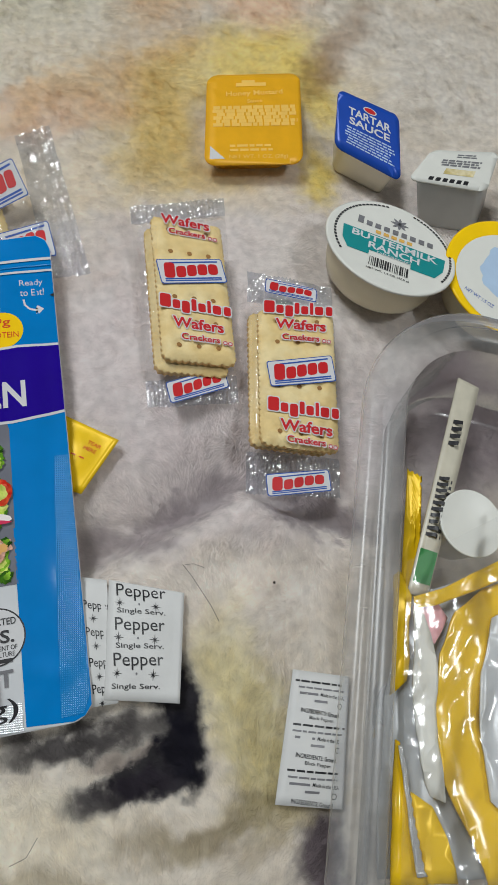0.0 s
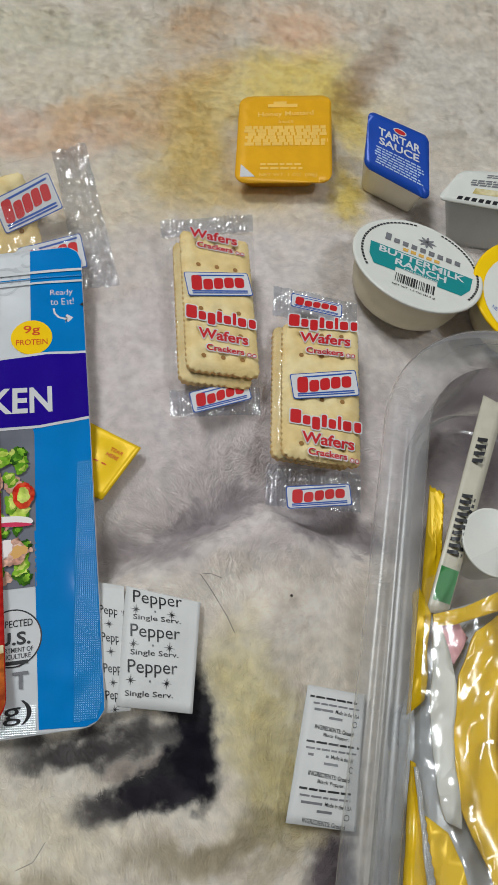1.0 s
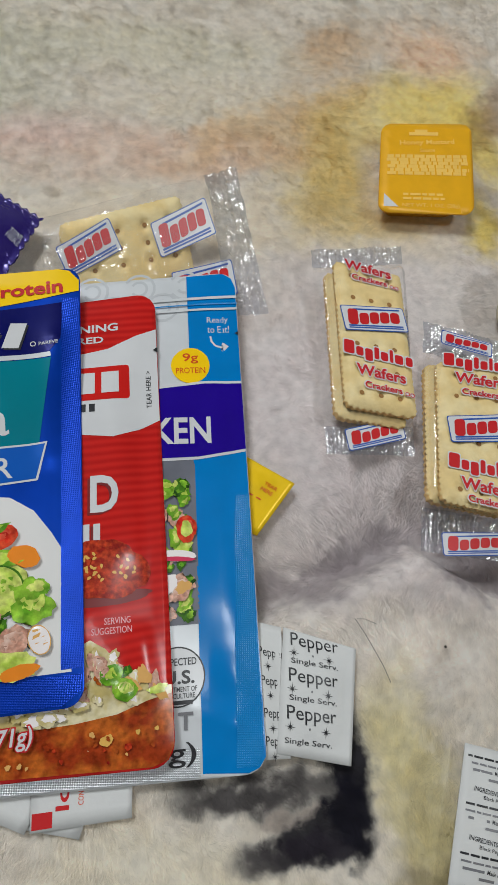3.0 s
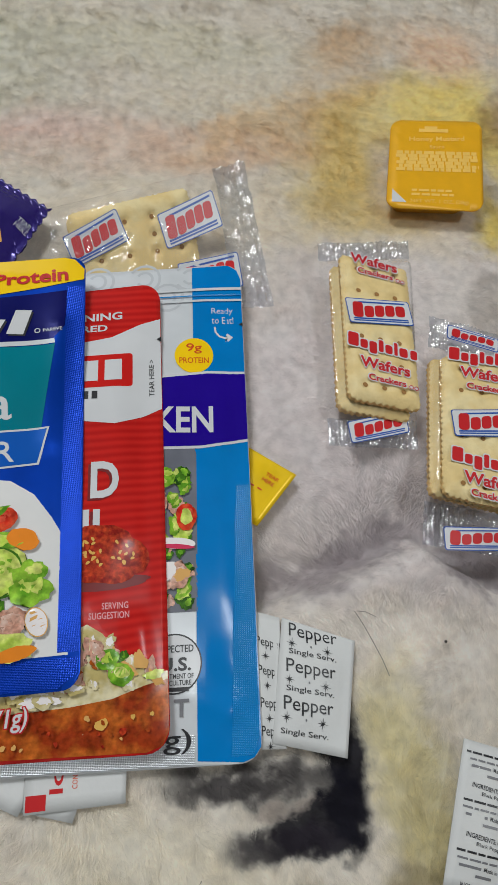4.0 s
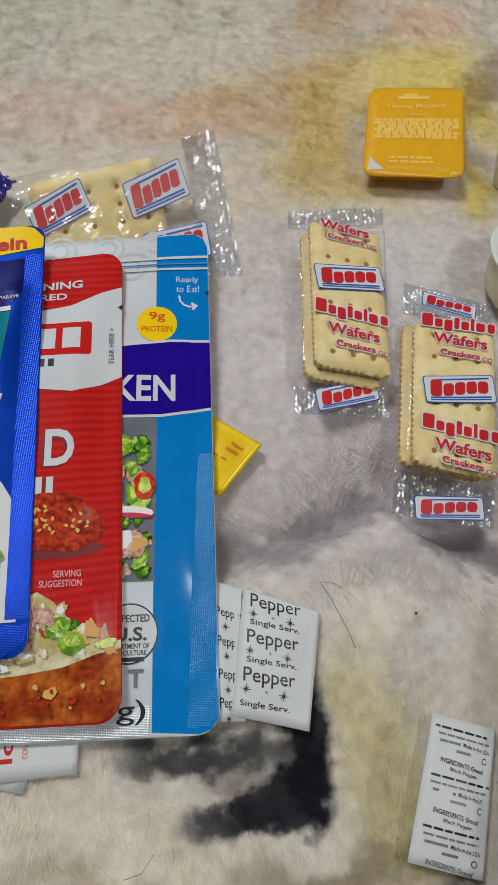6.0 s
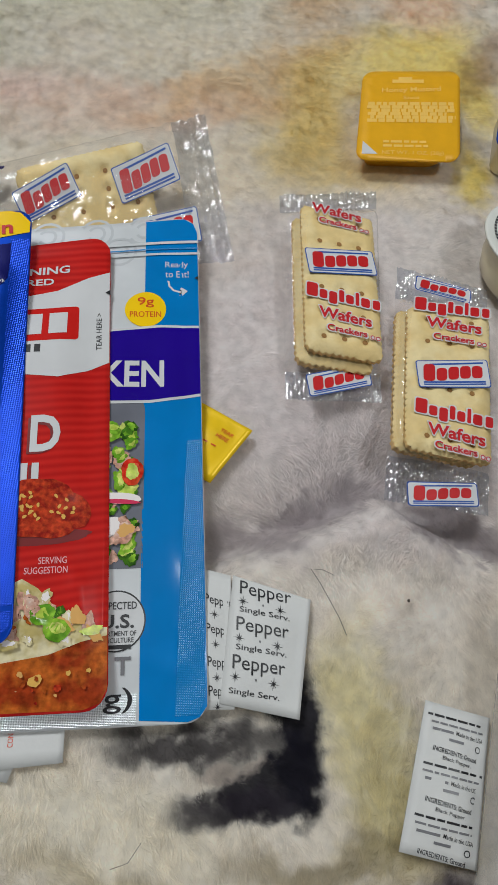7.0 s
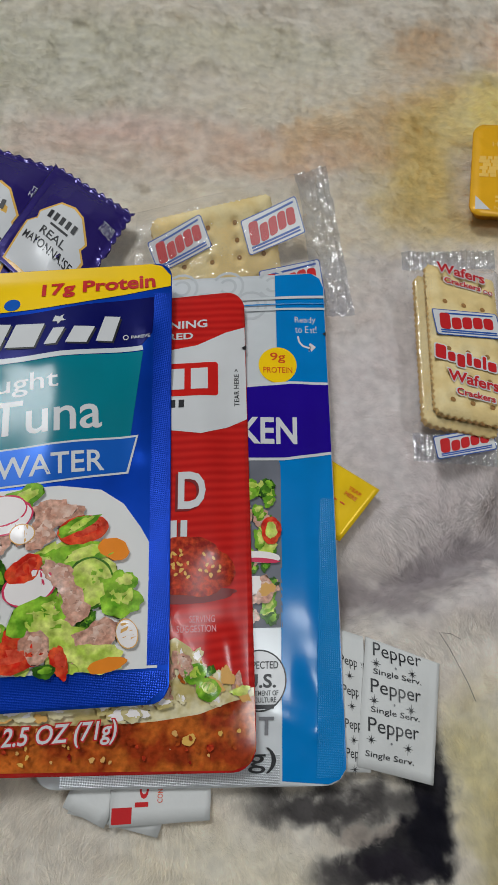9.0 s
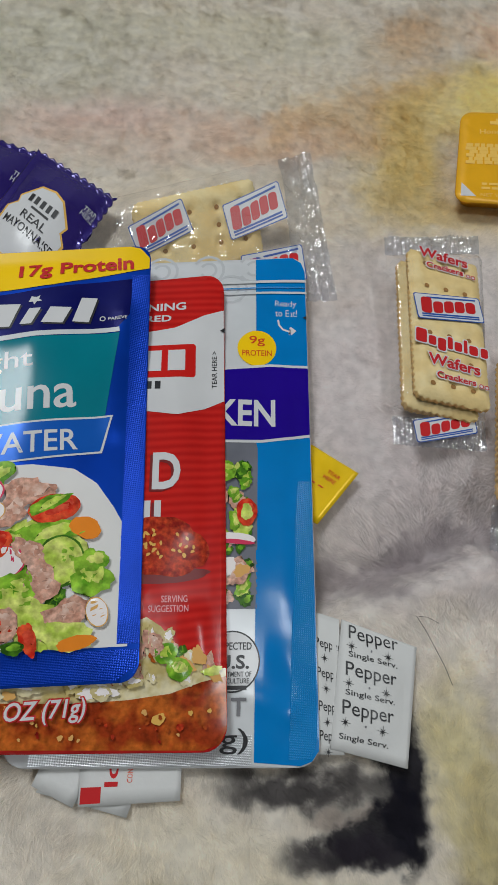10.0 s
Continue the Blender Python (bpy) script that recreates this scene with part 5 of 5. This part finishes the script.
# tartar sauce: blue lid, cup tipped on its side
e, sh = square_cup([(114, 274, 18), (156, 250, 18), (158, 294, 30), (118, 311, 30)], 24, 0.78, 5, "tartar_sauce_cup", "tartar sauce cup with a sloping blue lid", BLUE_LID, CUP, "sauce cup", Vector((0.08, 0.05, -1)))
w, h = sh.w, sh.h
ink("brand_mark", sh, [ellipse(w * 0.52, h * 0.86, 5, 2.2, 0, 20)], WHITE, e, 0.3, 0)
ink("brand_mark", sh, [ellipse(w * 0.52, h * 0.86, 4.2, 1.6, 0, 20)], RED_INK, e, 0.4, 0)
write(sh, "TARTAR", (w * 0.18, h * 0.66, w * 0.86, h * 0.79), WHITE, e, 0.3, 0.25)
write(sh, "SAUCE", (w * 0.20, h * 0.51, w * 0.84, h * 0.63), WHITE, e, 0.3, 0.25)
bars(sh, word_bars(w * 0.14, h * 0.16, w * 0.92, h * 0.47, 7, 12, 0.5), LID_BLUE, e, 0.3)


def sauce_cup(corners, label):
    e, sh = square_cup(corners, 33, 0.8, 6, "sauce_cup", label, LID_WHITE, CUP_GREY, "sauce cup", Vector((0.42, -0.25, -1)))
    w, h = sh.w, sh.h
    bars(sh, [(w * (0.22 + 0.09 * i), h * 0.08, w * (0.28 + 0.09 * i), h * 0.18) for i in range(6)], BLACK_INK, e, 0.3)
    bars(sh, word_bars(w * 0.24, h * 0.52, w * 0.84, h * 0.72, 3, 3, 0.7), GREY_INK, e, 0.3)
    bars(sh, [(w * 0.36, h * 0.30, w * 0.76, h * 0.46)], SPREAD, e, 0.3)
    bars(sh, word_bars(w * 0.40, h * 0.78, w * 0.70, h * 0.90, 2, 5, 0.6), GREY_INK, e, 0.3)


sauce_cup([(153, 240, 30), (208, 236, 30), (227, 271, 31), (175, 266, 31)], "grey sauce cup with a printed white peel lid")
sauce_cup([(215, 232, 30), (268, 226, 30), (290, 262, 31), (236, 268, 31)], "grey sauce cup with a white peel lid beside another")


def round_cup(cx, cy, z, radius, depth, tilt_x, tilt_y, spin, name, label, cup_mat, lid_mat):
    m = Matrix.Translation(mm(cx, cy, z)) @ Euler((radians(tilt_x), radians(tilt_y), radians(spin))).to_matrix().to_4x4()
    r = radius
    c = [m @ mm(x, y, 0) * 1000 for x, y in ((-r, -r), (r, -r), (r, r), (-r, r))]
    sh = Sheet(*[tuple(p) for p in c])
    e = thing(name, mm(cx, cy, z - depth), label, "sauce cup", "sauce cups")
    rings = []
    for f, k in ((0.3, 0.93), (2.0, 0.92), (2.2, 0.90), (depth * 0.55, 0.86), (depth * 0.85, 0.80), (depth, 0.70)):
        rings.append([sh.at(r + r * k * math.cos(a), r + r * k * math.sin(a), -f) for a in np.linspace(0, 2 * math.pi, 48, endpoint=False)])
    loft(rings, cup_mat, "cup", e)
    rings = []
    for f, k in ((-1.2, 0.96), (-1.3, 1.0), (-0.2, 1.0), (0.2, 0.97), (0, 0.95)):
        rings.append([sh.at(r + r * k * math.cos(a), r + r * k * math.sin(a), f) for a in np.linspace(0, 2 * math.pi, 48, endpoint=False)])
    lid = loft(rings, lid_mat, "lid", e)
    return lid, sh


e, sh = round_cup(133, 190, 27, 41, 27, -11, -2, -22, "ranch_cup", "round buttermilk ranch cup with a white and teal lid", CUP_SAUCE, LID_WHITE)
R = 42
for a0, a1 in ((100, 215), (-30, 75)):
    ring = []
    for i in range(26):
        a = radians(a0 + (a1 - a0) * i / 26)
        b = radians(a0 + (a1 - a0) * (i + 0.7) / 26)
        ring.append([(R + 35.8 * math.cos(a), R + 35.8 * math.sin(a)), (R + 37.2 * math.cos(a), R + 37.2 * math.sin(a)), (R + 37.2 * math.cos(b), R + 37.2 * math.sin(b)), (R + 35.8 * math.cos(b), R + 35.8 * math.sin(b))])
    ink("ring_print", sh, ring, BLACK_INK, e, 0.5, 0)
ink("teal_print", sh, [[(R - 32, R + 3), (R + 33, R + 3), (R + 32, R - 9), (R + 27, R - 17), (R + 12, R - 17), (R + 12, R - 13), (R - 14, R - 13), (R - 14, R - 17), (R - 27, R - 17), (R - 31, R - 9)]], LID_TEAL, e, 0.5, 0, "teal name band")
write(sh, "BUTTERMILK", (R - 26, R - 4, R + 28, R + 2), WHITE, e, 0.7, 0.25)
write(sh, "RANCH", (R - 15, R - 11, R + 17, R - 5), WHITE, e, 0.7, 0.25)
write(sh, "DRESSING", (R - 9, R - 13.4, R + 12, R - 11.8), WHITE, e, 0.7, 0.1)
bars(sh, [(R - 24 + 5.6 * i, R + 10, R - 20.4 + 5.6 * i, R + (17 if i == 0 else 14.4)) for i in range(9)], GREY_INK, e, 0.6)
ink("brand_mark", sh, [ellipse(R + 2, R + 22, 1.2, 6, t, 8) for t in (0, 45, 90, 135)], GREY_INK, e, 0.5, 0)
bars(sh, [(R - 12 + 5 * i, R + 5, R - 8.6 + 5 * i, R + 8) for i in range(5)], SEED, e, 0.55)
rnd = random.Random(1)
codes, x = [], R - 13
while x < R + 11:
    b = rnd.choice([0.4, 0.7, 1.1])
    codes.append((x, R - 26, x + b, R - 18))
    x += b + rnd.choice([0.4, 0.6, 0.9])
bars(sh, codes, BLACK_INK, e, 0.6, "barcode")
write(sh, "NET WT. 1.5 OZ (42.5 g)", (R - 14, R - 30, R + 12, R - 28), BLACK_INK, e, 0.6, 0.05)

e, sh = round_cup(208, 172, 28, 42, 27, 2, -2, -20, "dressing_cup", "round dressing cup with a yellow rim and pale lid", CUP_SAUCE, YELLOW)
ink("lid_print", sh, [ellipse(44, 38, 37, 35, 0, 40)], LID_WHITE, e, 0.5, 0)
ink("lid_print", sh, [ellipse(46, 42, 24, 20, 0, 40, 0.15, 3)], LID_BLUE, e, 0.6, 0)
write(sh, "NET WT 1.5 OZ", (14, 18, 34, 20.5), BLUE_INK, e, 0.7, 0.05, 0, -20)


# ---- clear tub with its contents ----
def tub():
    """An open clear tray: a rolled rim, sloping walls and a floor."""
    e = thing("plastic_tub", mm(150, -20, 0), "clear plastic tub with a cloudy rolled rim", "plastic tub")

    def outline(inset, n=16):
        # rounded rectangle turned to follow the tub, millimetres
        x0, y0, x1, y1, r = -70 + inset, -240 + inset, 150 - inset, 138 - inset, max(8, 66 - inset)
        c, s = math.cos(radians(-14.5)), math.sin(radians(-14.5))
        return [(135 + x * c - y * s, -10 + x * s + y * c) for x, y in round_rect(x0, y0, x1, y1, r, n)]
    rim = [(0, 46), (-0.6, 50), (0.6, 54), (3, 55.5), (6, 55), (8, 53), (9, 55), (12, 56), (16, 55.5), (19, 54), (21, 51)]
    loft([[mm(x, y, z) for x, y in outline(i)] for i, z in rim], TUB, "rim", e, "cloudy rolled rim", False)
    wall_rings = [(21, 51), (22, 40), (24, 24), (27, 10), (31, 5), (36, 4)]
    loft([[mm(x, y, z) for x, y in outline(i)] for i, z in wall_rings], TUB_WALL, "side_wall", e, "clear sloping side", False)
    bm = bmesh.new()
    bm.faces.new([bm.verts.new(mm(x, y, 4)) for x, y in outline(36)])
    part("base", bm, TUB_WALL, e)


tub()
e, sh = sachet([(88, -70, 12), (98, -74, 12), (119, 46, 30), (112, 50, 30)], MUSTARD, "mustard_sachet", "yellow sauce sachet standing in the tub", "sauce sachet", "sauce sachets", 3, 40)
bars(sh, word_bars(sh.w * 0.2, sh.h * 0.3, sh.w * 0.6, sh.h * 0.5, 8, 2), BLACK_INK, e, 0.5)
e, sh = sachet([(99, -10, 30), (109, -13, 29), (160, 92, 36), (149, 98, 36)], STICK, "seasoning_stick", "grey translucent seasoning stick with a green band", "seasoning stick", "sauce sachets", 3)
ink("green_end", sh, [[(sh.w * 0.1, sh.h * 0.05), (sh.w * 0.95, sh.h * 0.05), (sh.w * 0.95, sh.h * 0.19), (sh.w * 0.1, sh.h * 0.19)]], GREEN_INK, e, 0.4, 4)
bars(sh, word_bars(sh.w * 0.15, sh.h * 0.24, sh.w * 0.9, sh.h * 0.52, 10, 6), BLACK_INK, e, 0.4)
bars(sh, word_bars(sh.w * 0.2, sh.h * 0.66, sh.w * 0.6, sh.h * 0.80, 4, 6), BLACK_INK, e, 0.4)
e, sh = round_cup(138, 20, 34, 17, 26, 0, 0, 0, "small_white_cup", "small white plastic cup inside the tub", LID_WHITE, LID_WHITE)
e, sh = round_cup(94, -58, 14, 12, 6, 0, 0, 0, "grey_cap", "small grey metal cap inside the tub", STEEL, STEEL)


def crisp_bag():
    """Folded yellow snack packets crumpled into a clear outer bag."""
    sh = Sheet((67, -117, 30), (122, -125, 34), (157, 1, 36), (90, -1, 32))
    w, h = sh.w, sh.h

    def folds(seed, size):
        def rise(s, t):
            ridge = 1 - 2 * abs(noise.noise(Vector((s * 0.05 + seed, t * 0.022, seed))))
            return size * ridge + 1.6 * noise.noise(Vector((s * 0.16, t * 0.1, seed + 3)))
        return rise

    def px(pts):
        return [((x - 705) / 240 * w, (1568 - y) / 563 * h) for x, y in pts]
    e = thing("snack_bag", sh.mid - sh.n * 0.025, "yellow snack packets crumpled in a clear bag", "snack bag")
    sh.rise = folds(2, 3)
    slab("inner_fold", sh, px([(700, 1568), (945, 1568), (945, 1010), (860, 1030), (740, 1060), (712, 1250)]), SILVER_DARK, e, -9, 1.0, 5, "dark folded foil inside")
    sh.rise = folds(5, 4)
    slab("yellow_fold", sh, px([(712, 1250), (742, 1225), (746, 1060), (728, 1000), (716, 1010)]), MUSTARD, e, -3, 1.2, 5)
    slab("yellow_fold", sh, px([(742, 1062), (800, 1050), (945, 985), (945, 1030), (860, 1062), (780, 1085), (745, 1085)]), GOLD, e, 2, 1.2, 5)
    slab("pink_fold", sh, px([(748, 1082), (792, 1076), (815, 1110), (785, 1160), (764, 1130)]), PINK, e, -2, 1.0, 5)
    sh.rise = folds(9, 5)
    slab("yellow_fold", sh, px([(945, 1040), (880, 1058), (820, 1100), (795, 1180), (784, 1290), (795, 1400), (850, 1500), (880, 1568), (945, 1568)]), GOLD, e, -1, 1.4, 5, "glossy yellow packet")
    slab("silver_fold", sh, px([(945, 1090), (888, 1120), (866, 1220), (862, 1340), (880, 1440), (945, 1500)]), SILVER, e, 1, 1.0, 5)
    slab("white_fold", sh, px([(745, 1085), (762, 1100), (788, 1200), (790, 1330), (800, 1440), (778, 1430), (757, 1370), (748, 1250)]), LID_WHITE, e, 0, 1.0, 5)
    sh.rise = folds(14, 4)
    slab("yellow_fold", sh, px([(714, 1330), (722, 1335), (748, 1440), (772, 1568), (706, 1568)]), GOLD, e, 0, 1.2, 5)
    slab("brown_fold", sh, px([(745, 1420), (790, 1450), (812, 1500), (830, 1568), (772, 1568)]), MUSTARD, e, -3, 1.0, 5)
    edge = []
    for i in range(26):
        y = 1340 + i * 8.5
        edge.append((722 + i * 1.75 + (3.2 if i % 2 else 0), y))
    slab("crimped_edge", sh, px(edge + [(752, 1555), (735, 1450), (716, 1340)]), SEAL_SILVER, e, 2, 0.8, 5, "silver crimped packet edge")
    top = Sheet((64, -124, 42), (128, -132, 48), (160, 26, 46), (98, 22, 42))
    top.rise = lambda s, t: 4 * (1 - 2 * abs(noise.noise(Vector((s * 0.035, t * 0.016, 5))))) + 1.6 * noise.noise(Vector((s * 0.14, t * 0.1, 9)))
    ink("clear_flap", top, [[(0, 0), (top.w, 0), (top.w, top.h), (0, top.h * 0.86)]], BAG, e, 0, 3, "clear crinkled outer bag")


crisp_bag()


# ---- loose hair and specks ----
def hair(points, radius):
    cu = bpy.data.curves.new("hair", "CURVE")
    cu.dimensions, cu.bevel_depth, cu.bevel_resolution = "3D", radius, 1
    sp = cu.splines.new("POLY")
    sp.points.add(len(points) - 1)
    for p, (x, y, z) in zip(sp.points, points):
        p.co = (x / 1000, y / 1000, z / 1000, 1)
    ob = new("hair", cu)
    me = bpy.data.meshes.new_from_object(ob.evaluated_get(bpy.context.evaluated_depsgraph_get()))
    bpy.data.objects.remove(ob)
    me.materials.append(HAIR)
    tagged(new("hair", me), "fine dark loose hair lying on the blanket", "hair", "loose hairs")


hair([(1, 14, 3), (5, 8, 3.4), (9, 1, 3.4), (13, -6, 3.2), (16, -13, 3)], 0.00012)
hair([(2, 14, 3), (6, 14, 3.3), (11, 12, 3)], 0.0001)
hair([(-62, -88, 1), (-66, -94, 1.5), (-72, -96, 1)], 0.0001)
bm = bmesh.new()
bmesh.ops.create_icosphere(bm, subdivisions=2, radius=0.0007)
for v in bm.verts:
    v.co = v.co * (1 + 0.3 * noise.noise(v.co * 2000)) + mm(45, 3, 1.5)
tagged(part("crumb", bm, HAIR, None), "tiny dark speck lying on the pale blanket", "crumb")
